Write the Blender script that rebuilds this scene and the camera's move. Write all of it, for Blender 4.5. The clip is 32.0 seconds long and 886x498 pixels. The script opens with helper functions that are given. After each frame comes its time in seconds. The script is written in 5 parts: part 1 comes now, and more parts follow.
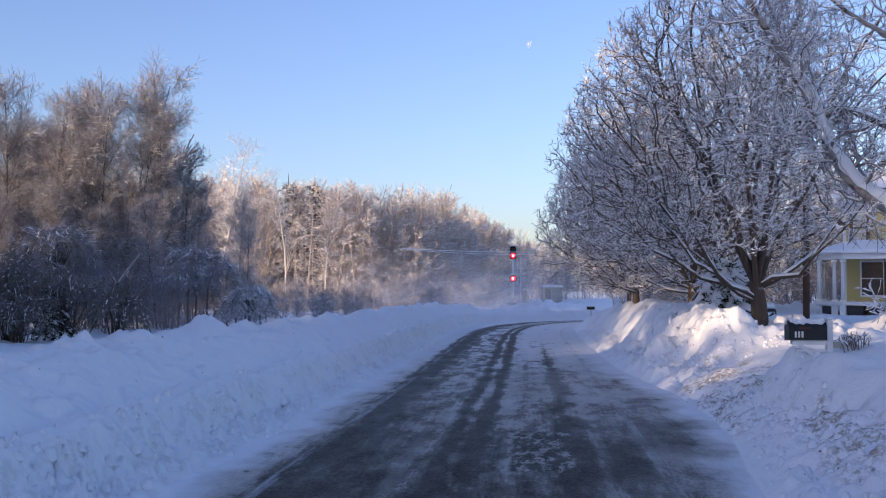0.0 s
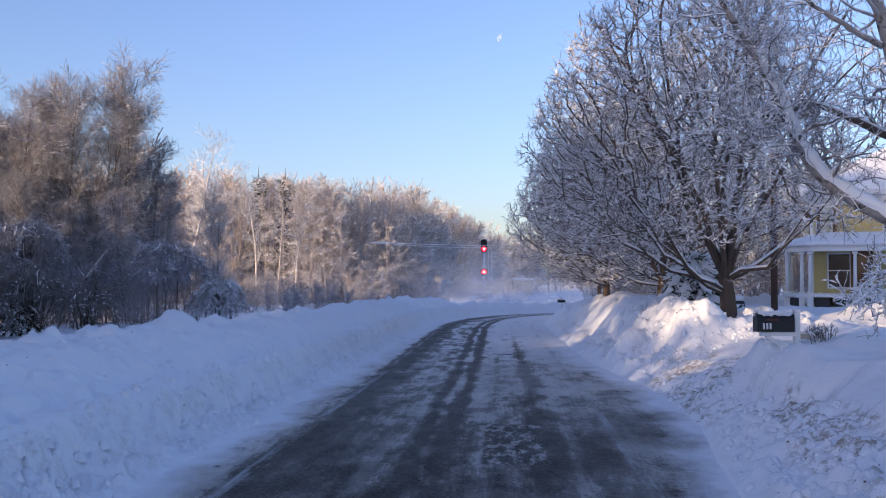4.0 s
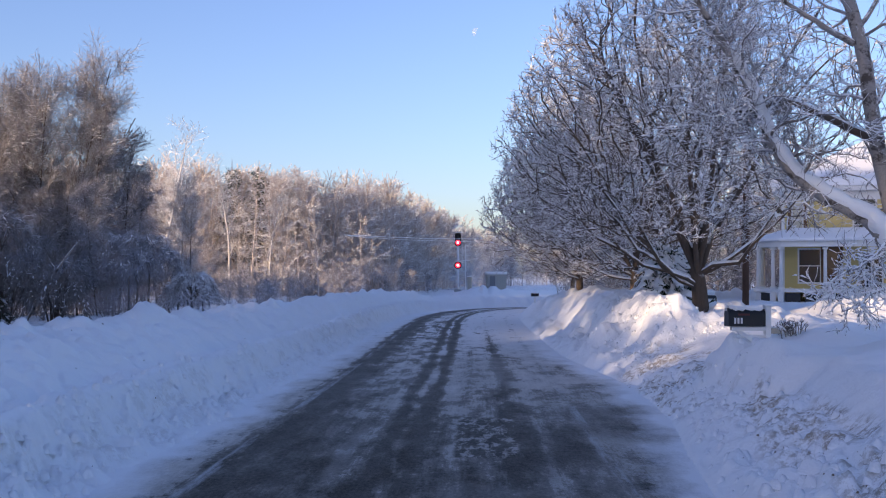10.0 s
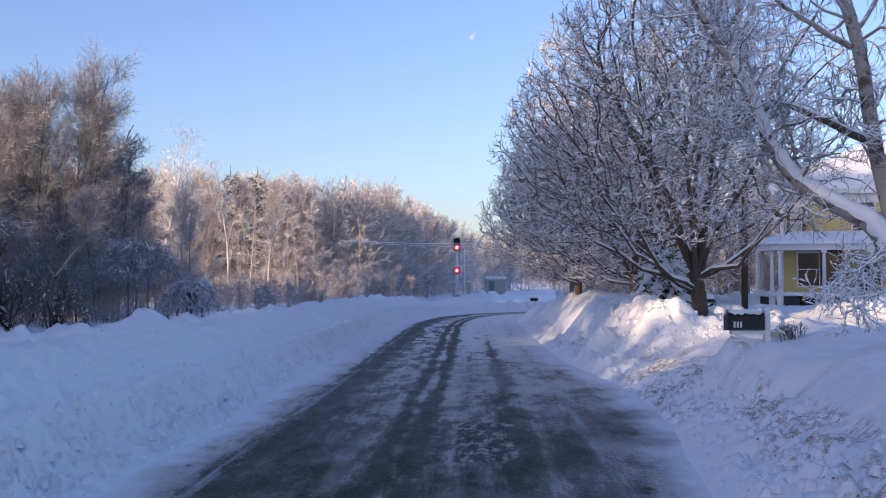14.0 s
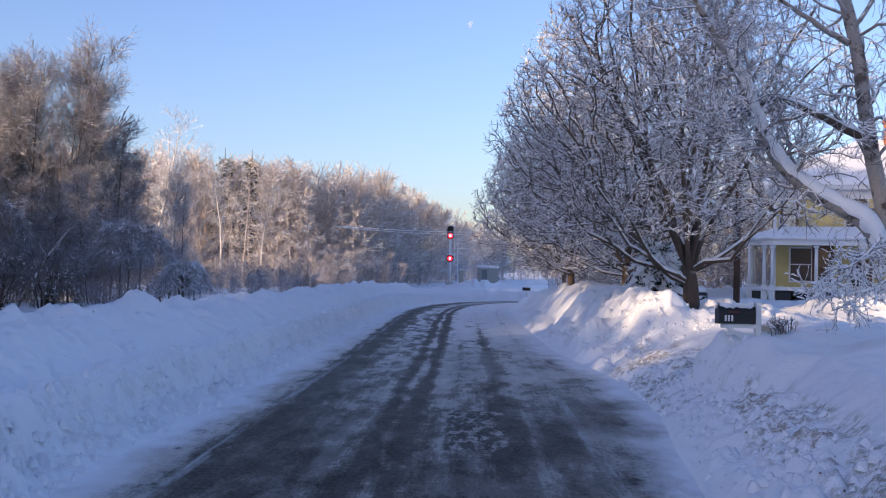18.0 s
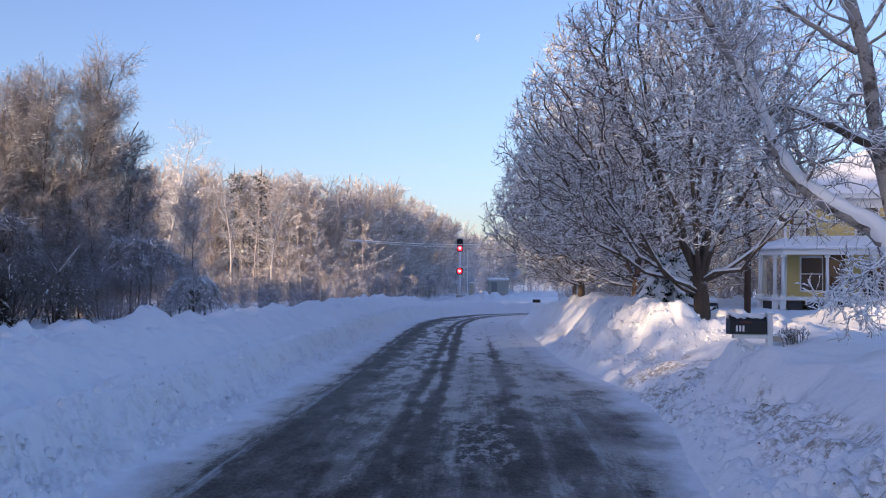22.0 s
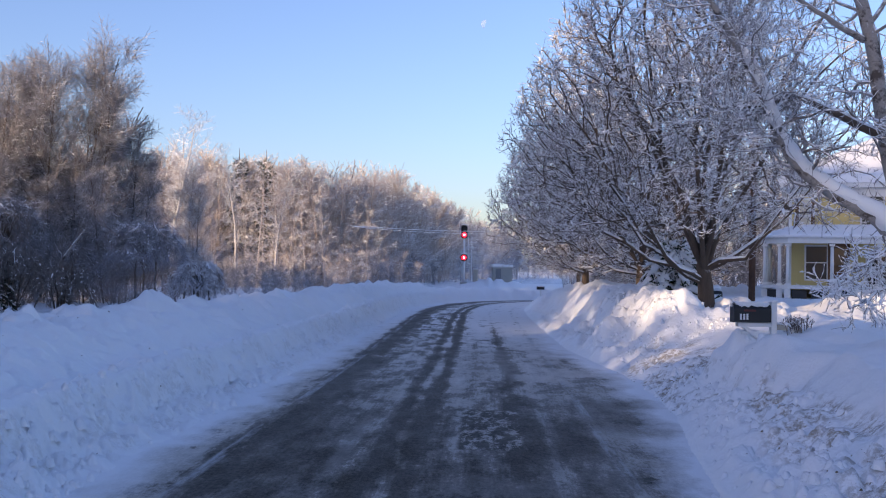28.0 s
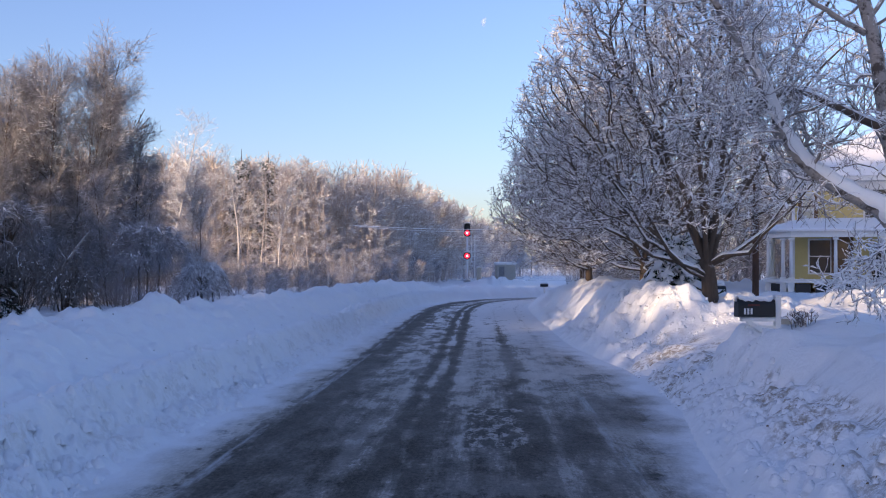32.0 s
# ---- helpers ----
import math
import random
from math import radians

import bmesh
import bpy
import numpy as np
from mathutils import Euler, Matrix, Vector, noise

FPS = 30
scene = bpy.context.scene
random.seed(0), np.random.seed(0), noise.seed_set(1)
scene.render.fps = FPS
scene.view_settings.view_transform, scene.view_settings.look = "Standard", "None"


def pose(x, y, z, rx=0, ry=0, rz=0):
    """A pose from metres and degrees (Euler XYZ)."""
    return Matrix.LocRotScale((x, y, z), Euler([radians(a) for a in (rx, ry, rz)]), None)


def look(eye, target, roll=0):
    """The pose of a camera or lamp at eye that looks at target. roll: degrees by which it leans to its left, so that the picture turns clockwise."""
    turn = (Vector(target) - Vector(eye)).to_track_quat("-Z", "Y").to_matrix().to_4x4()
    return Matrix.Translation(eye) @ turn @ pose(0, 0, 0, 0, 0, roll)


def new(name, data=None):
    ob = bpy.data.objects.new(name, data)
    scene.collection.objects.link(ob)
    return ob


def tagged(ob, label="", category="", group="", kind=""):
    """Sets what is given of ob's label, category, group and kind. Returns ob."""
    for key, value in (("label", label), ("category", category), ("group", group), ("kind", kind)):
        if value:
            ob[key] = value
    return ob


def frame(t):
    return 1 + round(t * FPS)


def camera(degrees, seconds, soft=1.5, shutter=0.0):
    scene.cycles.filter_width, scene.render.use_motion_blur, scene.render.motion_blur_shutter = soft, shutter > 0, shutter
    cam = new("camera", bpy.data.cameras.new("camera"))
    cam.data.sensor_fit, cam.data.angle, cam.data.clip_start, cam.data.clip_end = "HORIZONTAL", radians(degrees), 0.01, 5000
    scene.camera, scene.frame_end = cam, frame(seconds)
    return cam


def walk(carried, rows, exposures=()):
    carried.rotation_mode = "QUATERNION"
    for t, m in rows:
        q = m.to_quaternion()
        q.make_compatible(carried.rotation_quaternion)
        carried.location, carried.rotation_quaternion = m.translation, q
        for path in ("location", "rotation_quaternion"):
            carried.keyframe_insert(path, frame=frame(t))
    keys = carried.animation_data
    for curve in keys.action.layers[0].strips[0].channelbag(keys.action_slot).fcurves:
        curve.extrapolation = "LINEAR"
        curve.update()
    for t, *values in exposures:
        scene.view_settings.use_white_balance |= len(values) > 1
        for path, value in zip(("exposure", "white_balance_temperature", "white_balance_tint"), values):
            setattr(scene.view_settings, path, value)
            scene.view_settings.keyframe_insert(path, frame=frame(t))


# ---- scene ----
# ---------------- camera ----------------
EYE = 1.6
cam = camera(45.0, 32.0, soft=1.1)
walk(cam, [(t, pose(0, 0, EYE, rx, ry, rz)) for t, rx, ry, rz in [
    (0, 92.260, -0.226, 3.044), (0.5, 92.129, -0.332, 2.770), (1, 92.170, -0.276, 2.527), (1.5, 92.090, -0.306, 2.270),
    (2, 92.073, 0.064, 2.037), (2.5, 92.020, 0.134, 1.877), (3, 91.928, -0.141, 1.648), (3.5, 91.916, -0.040, 1.537),
    (5.5, 91.734, 0.016, 1.415), (6, 91.623, 0.063, 1.251), (6.5, 91.655, 0.029, 1.292), (7, 91.762, -0.390, 1.071),
    (7.5, 92.005, -0.791, 0.707), (8, 91.975, -0.359, 0.394), (8.5, 92.025, -0.001, 0.037), (9, 91.731, -0.374, -0.104),
    (9.5, 91.636, -0.209, 0.004), (10, 91.562, -0.286, 0.093), (10.5, 91.566, -0.311, 0.190), (11, 91.507, -0.248, 0.357),
    (11.5, 91.397, -0.249, 0.364), (12, 91.460, -0.551, 0.208), (12.5, 91.682, -0.467, 0.131), (13, 91.785, -0.000, -0.000),
    (13.5, 91.825, 0.178, -0.028), (14, 91.834, -0.027, 0.046), (14.5, 91.852, -0.159, -0.066), (16.5, 91.509, -0.884, -0.105),
    (17, 91.313, -0.824, -0.178), (17.5, 91.129, -0.879, -0.126), (18, 91.188, -1.179, -0.342), (18.5, 91.250, -1.295, -0.489),
    (19, 91.226, -1.201, -0.357), (19.5, 91.185, -1.311, -0.186), (20, 91.148, -1.086, -0.044), (20.5, 91.232, -1.061, 0.009),
    (21, 91.301, -1.024, 0.021), (21.5, 91.544, -0.840, 0.161), (22, 91.863, -0.672, 0.187), (22.5, 92.068, -0.658, 0.146),
    (23, 92.163, -0.474, 0.180), (23.5, 92.219, -0.524, 0.206), (24, 92.289, -0.381, 0.170), (24.5, 92.079, -0.664, 0.332),
    (25, 91.841, -0.563, 0.346), (25.5, 91.617, -0.389, 0.439), (27.5, 91.187, -1.041, 0.455), (28, 91.137, -1.011, 0.410),
    (28.5, 91.168, -0.949, 0.422), (29, 91.139, -1.010, 0.425), (29.5, 91.163, -0.982, 0.451), (30, 91.220, -0.919, 0.425),
    (30.5, 91.124, -0.897, 0.460), (31, 91.037, -0.769, 0.487), (31.5, 91.021, -0.746, 0.531), (32, 91.053, -0.285, 0.589),
]], [(0, 1.16, 7250, 40), (32, 1.19, 7250, 40)])

# ---------------- sky, sun ----------------
SUN_AZ = radians(132)      # to the left of the way ahead (+Y)
SUN_EL = radians(8)
sun_way = Vector((-math.sin(SUN_AZ) * math.cos(SUN_EL), math.cos(SUN_AZ) * math.cos(SUN_EL), math.sin(SUN_EL)))
world = bpy.data.worlds.new("winter_sky")
scene.world = world
world.use_nodes = True
wn = world.node_tree.nodes
wn.clear()
sky = wn.new("ShaderNodeTexSky")
sky.sky_type = "NISHITA"
sky.sun_disc = False
sky.sun_elevation = SUN_EL
sky.sun_rotation = -SUN_AZ
sky.air_density = 1.0
sky.dust_density = 0.9
sky.ozone_density = 4.0
bg = wn.new("ShaderNodeBackground")
bg.inputs["Strength"].default_value = 0.15
wo = wn.new("ShaderNodeOutputWorld")
world.node_tree.links.new(sky.outputs[0], bg.inputs[0])
world.node_tree.links.new(bg.outputs[0], wo.inputs[0])
sun = new("sun", bpy.data.lights.new("sun", "SUN"))
sun.data.energy = 2.1
sun.data.angle = radians(0.8)
sun.data.color = (1.0, 0.93, 0.58)
sun.matrix_world = look((0, 0, 0), -sun_way)


# ---------------- material helpers ----------------
class Mat:
    def __init__(self, name, rough=0.8, spec=0.3):
        self.m = bpy.data.materials.new(name)
        self.m.use_nodes = True
        self.t = self.m.node_tree
        self.t.nodes.clear()
        self.out = self.n("ShaderNodeOutputMaterial")
        self.b = self.n("ShaderNodeBsdfPrincipled")
        self.b.inputs["Roughness"].default_value = rough
        self.b.inputs["Specular IOR Level"].default_value = spec
        self.to(self.b.outputs[0], self.out.inputs["Surface"])

    def n(self, kind, **props):
        node = self.t.nodes.new(kind)
        for k, v in props.items():
            if k == "operation":
                node.operation = v
            elif k == "data_type":
                node.data_type = v
        return node

    def to(self, a, b):
        self.t.links.new(a, b)

    def put(self, socket, v):
        if isinstance(v, bpy.types.NodeSocket):
            self.to(v, socket)
        else:
            socket.default_value = v

    def math(self, op, a, b=0.0, c=0.0, clamp=False):
        node = self.n("ShaderNodeMath", operation=op)
        node.use_clamp = clamp
        for s, v in zip(node.inputs, (a, b, c)):
            self.put(s, v)
        return node.outputs[0]

    def coord(self, which="Object"):
        return self.n("ShaderNodeTexCoord").outputs[which]

    def mapped(self, vec, scale):
        node = self.n("ShaderNodeMapping")
        self.to(vec, node.inputs["Vector"])
        node.inputs["Scale"].default_value = scale
        return node.outputs[0]

    def noise(self, vec, scale, detail=4.0, rough=0.55, out="Fac"):
        node = self.n("ShaderNodeTexNoise")
        self.to(vec, node.inputs["Vector"])
        node.inputs["Scale"].default_value = scale
        node.inputs["Detail"].default_value = detail
        node.inputs["Roughness"].default_value = rough
        return node.outputs[out]

    def ramp(self, v, lo, hi, a=0.0, b=1.0):
        node = self.n("ShaderNodeMapRange")
        node.clamp = True
        self.put(node.inputs[0], v)
        for i, x in enumerate((lo, hi, a, b)):
            self.put(node.inputs[i + 1], x)
        return node.outputs[0]

    def mix(self, fac, a, b):
        node = self.n("ShaderNodeMix", data_type="RGBA")
        self.put(node.inputs[0], fac)
        for s, v in ((node.inputs[6], a), (node.inputs[7], b)):
            if isinstance(v, tuple):
                s.default_value = (*v, 1.0)
            else:
                self.to(v, s)
        return node.outputs[2]

    def bump(self, height, strength=0.5, dist=0.02):
        node = self.n("ShaderNodeBump")
        node.inputs["Strength"].default_value = strength
        node.inputs["Distance"].default_value = dist
        self.to(height, node.inputs["Height"])
        self.to(node.outputs[0], self.b.inputs["Normal"])

    def colour(self, v):
        if isinstance(v, tuple):
            self.b.inputs["Base Color"].default_value = (*v, 1.0)
        else:
            self.to(v, self.b.inputs["Base Color"])

    def normal_z(self):
        g = self.n("ShaderNodeNewGeometry")
        s = self.n("ShaderNodeSeparateXYZ")
        self.to(g.outputs["True Normal"], s.inputs[0])
        return s.outputs[2]

    def island(self):
        return self.n("ShaderNodeNewGeometry").outputs["Random Per Island"]


SNOW = (0.92, 0.915, 0.905)


def snow_material(name, dirt=0.0):
    k = Mat(name, 0.55, 0.25)
    p = k.coord()
    big = k.noise(p, 0.35, 3)
    fine = k.noise(p, 9.0, 6, 0.65)
    grain = k.noise(p, 90.0, 3, 0.7)
    col = k.mix(big, (0.88, 0.875, 0.87), SNOW)
    if dirt:
        spots = k.ramp(k.noise(p, 8.5, 7, 0.78), 0.46, 0.565)
        where = k.ramp(k.noise(p, 1.7, 3), 0.44, 0.56)
        at = k.n("ShaderNodeAttribute")
        at.attribute_name = "ploughed"
        soil = k.math("MULTIPLY", k.math("MULTIPLY", spots, where), k.math("MULTIPLY", at.outputs["Fac"], dirt))
        col = k.mix(soil, col, (0.34, 0.27, 0.20))
    k.colour(col)
    mid = k.noise(p, 28.0, 4, 0.6)
    h = k.math("ADD", k.math("MULTIPLY", fine, 0.7), k.math("ADD", k.math("MULTIPLY", mid, 0.3), k.math("MULTIPLY", grain, 0.12)))
    k.bump(h, 0.55, 0.055)
    return k.m


def bark_material(name, dark, light, snow_at=0.35, scale=14.0, frost=0.0):
    """Bark with snow on the upper sides; frost whitens all sides by random pieces."""
    k = Mat(name, 0.9, 0.15)
    p = k.coord()
    nz = k.noise(k.mapped(p, (1, 1, 0.25)), scale, 5, 0.7)
    bark = k.mix(nz, dark, light)
    patch = k.noise(p, 3.0, 4, 0.7)
    top = k.ramp(k.math("ADD", k.normal_z(), k.math("MULTIPLY", k.math("SUBTRACT", patch, 0.5), 1.4)), snow_at - 0.12, snow_at + 0.12)
    if frost:
        rime = k.math("MULTIPLY", k.ramp(k.island(), 0.0, 1.0, 0.25, 1.0), frost)
        bark = k.mix(rime, bark, (0.74, 0.75, 0.78))
    k.colour(k.mix(top, bark, SNOW))
    k.bump(nz, 0.6, 0.01)
    return k.m


def birch_material():
    """Peeling pale bark with dark bands and scars, snow plastered on it."""
    k = Mat("pale_birch_bark", 0.85, 0.2)
    p = k.coord()
    band = k.noise(k.mapped(p, (2.0, 2.0, 14.0)), 1.6, 5, 0.7)
    blot = k.noise(p, 5.0, 5, 0.7)
    grain = k.noise(p, 45.0, 4, 0.7)
    col = k.mix(grain, (0.22, 0.19, 0.17), (0.46, 0.42, 0.385))
    col = k.mix(k.ramp(band, 0.62, 0.70), col, (0.07, 0.055, 0.05))
    col = k.mix(k.ramp(blot, 0.52, 0.60), col, (0.10, 0.08, 0.07))
    stuck = k.ramp(k.math("ADD", k.normal_z(), off_centre(k, k.noise(p, 7.0, 6, 0.75), 3.2)), 0.28, 0.5)
    k.colour(k.mix(stuck, col, SNOW))
    k.bump(k.math("ADD", k.math("MULTIPLY", band, 0.5), k.math("ADD", grain, stuck)), 0.8, 0.012)
    return k.m


def off_centre(k, t, amount):
    return k.math("MULTIPLY", k.math("SUBTRACT", t, 0.5), amount)


def plain(name, colour, rough=0.6, metal=0.0, var=0.15, scale=6.0):
    k = Mat(name, rough, 0.4)
    p = k.coord()
    n1 = k.noise(p, scale, 4)
    n2 = k.noise(p, scale * 9, 3)
    m = k.math("ADD", k.math("MULTIPLY", n1, 0.7), k.math("MULTIPLY", n2, 0.3))
    lo = tuple(c * (1 - var) for c in colour)
    hi = tuple(min(1, c * (1 + var)) for c in colour)
    k.colour(k.mix(m, lo, hi))
    k.b.inputs["Metallic"].default_value = metal
    k.bump(n2, 0.15, 0.003)
    return k.m


def glow(name, colour, strength):
    k = Mat(name, 0.4, 0.5)
    k.colour(colour)
    k.b.inputs["Emission Color"].default_value = (*colour, 1)
    k.b.inputs["Emission Strength"].default_value = strength
    return k.m


M_SNOW = snow_material("drifted_snow", 0.0)
M_GROUND = snow_material("ploughed_snow", 0.9)
M_BARK = bark_material("dark_bark_with_snow", (0.055, 0.039, 0.031), (0.17, 0.122, 0.092), 0.38)
M_TWIG = bark_material("frosted_twigs", (0.075, 0.054, 0.044), (0.22, 0.16, 0.125), 0.38, 6.0, 0.40)
M_TWIG_BROWN = bark_material("brown_frosted_twigs", (0.070, 0.054, 0.054), (0.175, 0.137, 0.132), 0.55, 6.0, 0.38)
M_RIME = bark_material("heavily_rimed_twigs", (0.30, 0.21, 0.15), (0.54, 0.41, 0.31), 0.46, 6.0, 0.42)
M_TWIG_DARK = bark_material("dark_shrub_twigs", (0.065, 0.042, 0.032), (0.18, 0.12, 0.085), 0.75, 6.0, 0.26)
M_FROST = bark_material("hoar_frosted_bark", (0.30, 0.25, 0.21), (0.48, 0.41, 0.35), 0.35, 6.0, 0.5)
# darker rime; on the far and deep wood its grey stands for haze and shade
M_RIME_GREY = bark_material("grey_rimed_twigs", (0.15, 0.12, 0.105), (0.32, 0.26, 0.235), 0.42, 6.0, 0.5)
M_BIRCH = birch_material()
M_NEEDLE = bark_material("snowy_needles", (0.015, 0.028, 0.014), (0.045, 0.058, 0.035), 0.8, 9.0)
M_WHITE = plain("white_paint", (0.78, 0.77, 0.74), 0.5, 0, 0.06)
M_YELLOW = plain("yellow_clapboard", (0.68, 0.53, 0.22), 0.6, 0, 0.08)
M_BLACK = plain("black_enamel", (0.018, 0.018, 0.02), 0.35)
M_DARK = plain("dark_plastic", (0.03, 0.03, 0.032), 0.6)
M_STEEL = plain("galvanised_steel", (0.58, 0.58, 0.58), 0.5, 0.3)
M_POLE = bark_material("weathered_pole_wood", (0.075, 0.042, 0.032), (0.19, 0.105, 0.075), 0.8, 20.0)
M_BRICK = plain("red_brick", (0.34, 0.12, 0.07), 0.85, 0, 0.25, 9)
M_WINDOW = plain("window_glass", (0.03, 0.035, 0.04), 0.08)
M_PALE_PANE = plain("pale_window_pane", (0.62, 0.56, 0.42), 0.3)
M_SHUTTER = plain("brown_shutter_wood", (0.16, 0.075, 0.03), 0.6)
M_GREY = plain("grey_metal_siding", (0.40, 0.39, 0.35), 0.7)
M_BEIGE = plain("beige_cabinet_paint", (0.45, 0.40, 0.32), 0.6)
M_MAST = plain("frosted_pale_steel", (0.80, 0.80, 0.80), 0.6, 0.0)
M_REDLAMP = glow("red_signal_lens", (1.0, 0.02, 0.035), 2.4)
M_REDCORE = glow("red_signal_core", (1.0, 0.5, 0.45), 4.0)


# ---------------- mesh helpers ----------------
def link_mesh(name, V, F, material, parent=None, label="", smooth=False):
    """One mesh object from vertex and face arrays; F is an array of quads or of triangles."""
    me = bpy.data.meshes.new(name)
    V = np.ascontiguousarray(V, dtype=np.float32)
    F = np.ascontiguousarray(F, dtype=np.int32)
    k = F.shape[1]
    me.vertices.add(len(V))
    me.vertices.foreach_set("co", V.ravel())
    me.loops.add(F.size)
    me.loops.foreach_set("vertex_index", F.ravel())
    me.polygons.add(len(F))
    me.polygons.foreach_set("loop_start", np.arange(0, F.size, k, dtype=np.int32))
    me.polygons.foreach_set("use_smooth", np.full(len(F), smooth))
    me.materials.append(material)
    me.update(calc_edges=True)
    ob = new(name, me)
    if parent is not None:
        ob.parent = parent
    if label:
        ob["label"] = label
    return ob


def part(name, bm, material, parent, label="", smooth=False):
    me = bpy.data.meshes.new(name)
    for f in bm.faces:
        f.smooth = smooth
    bm.to_mesh(me)
    bm.free()
    me.materials.append(material)
    ob = new(name, me)
    ob.parent = parent
    if label:
        ob["label"] = label
    return ob


def thing(name, label, category, m=None, group="", kind=""):
    ob = new(name)
    ob.empty_display_size = 0.2
    if m is not None:
        ob.matrix_basis = m
    return tagged(ob, label, category, group, kind)


def box(bm, x0, x1, y0, y1, z0, z1, bevel=0.0):
    v = [bm.verts.new(c) for c in ((x0, y0, z0), (x1, y0, z0), (x1, y1, z0), (x0, y1, z0),
                                   (x0, y0, z1), (x1, y0, z1), (x1, y1, z1), (x0, y1, z1))]
    fs = [bm.faces.new([v[i] for i in q]) for q in ((3, 2, 1, 0), (4, 5, 6, 7), (0, 1, 5, 4), (1, 2, 6, 5), (2, 3, 7, 6), (3, 0, 4, 7))]
    if bevel:
        es = list({e for f in fs for e in f.edges})
        bmesh.ops.bevel(bm, geom=es, offset=bevel, segments=2, affect="EDGES", profile=0.5)
    return bm


def cyl(bm, a, b, r0, r1=None, n=12):
    a, b = Vector(a), Vector(b)
    r1 = r0 if r1 is None else r1
    q = (b - a).to_track_quat("Z", "Y").to_matrix()
    rings = []
    for c, r in ((a, r0), (b, r1)):
        rings.append([bm.verts.new(c + q @ Vector((r * math.cos(i * math.tau / n), r * math.sin(i * math.tau / n), 0))) for i in range(n)])
    for i in range(n):
        bm.faces.new((rings[0][i], rings[0][(i + 1) % n], rings[1][(i + 1) % n], rings[1][i]))
    bm.faces.new(rings[0][::-1])
    bm.faces.new(rings[1])
    return bm


def B():
    return bmesh.new()


# smooth lattice noise for arrays
def _hash(ix, iy, seed):
    h = (ix * 374761393 + iy * 668265263 + seed * 1442695041) & 0xFFFFFFFF
    h = ((h ^ (h >> 13)) * 1274126177) & 0xFFFFFFFF
    return ((h ^ (h >> 16)) & 0xFFFF) / 65535.0


def vnoise(x, y, seed=0):
    ix, iy = np.floor(x).astype(np.int64), np.floor(y).astype(np.int64)
    fx, fy = x - ix, y - iy
    fx, fy = fx * fx * (3 - 2 * fx), fy * fy * (3 - 2 * fy)
    a, b = _hash(ix, iy, seed), _hash(ix + 1, iy, seed)
    c, d = _hash(ix, iy + 1, seed), _hash(ix + 1, iy + 1, seed)
    return (a * (1 - fx) + b * fx) * (1 - fy) + (c * (1 - fx) + d * fx) * fy - 0.5


def blocks(x, y, seed=0):
    """Broken blocks: each cell of a random mosaic stands at a height of its own, with rounded edges."""
    ix, iy = np.floor(x).astype(np.int64), np.floor(y).astype(np.int64)
    d1, d2, h1 = np.full(x.shape, 9.0), np.full(x.shape, 9.0), np.zeros(x.shape)
    for i in (-1, 0, 1):
        for j in (-1, 0, 1):
            px, py = ix + i + _hash(ix + i, iy + j, seed), iy + j + _hash(ix + i, iy + j, seed + 1)
            d = np.hypot(x - px, y - py)
            near = d < d1
            d2 = np.where(near, d1, np.minimum(d2, d))
            h1 = np.where(near, _hash(ix + i, iy + j, seed + 2), h1)
            d1 = np.where(near, d, d1)
    edge = np.clip((d2 - d1) / 0.35, 0, 1)
    return (h1 - 0.35) * edge * (2 - edge)


def fbm(x, y, octaves=4, seed=0, gain=0.5):
    s, a = np.zeros_like(x), 1.0
    for o in range(octaves):
        s = s + a * vnoise(x * 2 ** o, y * 2 ** o, seed + o * 17)
        a *= gain
    return s


# ---------------- ground ----------------
ROAD = np.array([(-1.2, -60), (-0.9, -20), (-0.5, 0), (-0.35, 8), (-0.08, 15), (0.1, 22), (0.28, 30), (0.5, 40), (1.0, 48), (2.6, 55),
                 (5.5, 59.5), (10, 62), (20, 64.5), (60, 72), (140, 84)], dtype=float)


def road_line():
    """The road's centre line resampled finely, with its arc length measured so that it equals Y near the eye."""
    seg = np.r_[0, np.cumsum(np.linalg.norm(np.diff(ROAD, axis=0), axis=1))]
    s = np.arange(0, seg[-1], 0.5)
    x, y = np.interp(s, seg, ROAD[:, 0]), np.interp(s, seg, ROAD[:, 1])
    ker = np.ones(17) / 17
    for _ in range(2):
        x = np.convolve(np.pad(x, 8, mode="edge"), ker, "valid")
        y = np.convolve(np.pad(y, 8, mode="edge"), ker, "valid")
    s0 = np.interp(0, y[:200], s[:200])
    return x, y, s - s0


RX, RY, RS = road_line()
RTX, RTY = np.gradient(RX), np.gradient(RY)
_l = np.hypot(RTX, RTY)
RTX, RTY = RTX / _l, RTY / _l
HALF = 2.4


def road_coords(x, y):
    """Signed distance from the centre line (right is positive) and the way along it."""
    best = np.full(x.shape, 1e18)
    idx = np.zeros(x.shape, dtype=np.int64)
    for i in range(len(RX)):
        d = (x - RX[i]) ** 2 + (y - RY[i]) ** 2
        m = d < best
        best[m] = d[m]
        idx[m] = i
    dx, dy = x - RX[idx], y - RY[idx]
    side = dx * RTY[idx] - dy * RTX[idx]
    along = dx * RTX[idx] + dy * RTY[idx]
    return np.where(np.abs(side) > 1e-6, np.sign(side), 1) * np.maximum(np.abs(side), np.sqrt(best) * 0.999), RS[idx] + along


def smooth01(v, a, b):
    t = np.clip((v - a) / (b - a), 0, 1)
    return t * t * (3 - 2 * t)


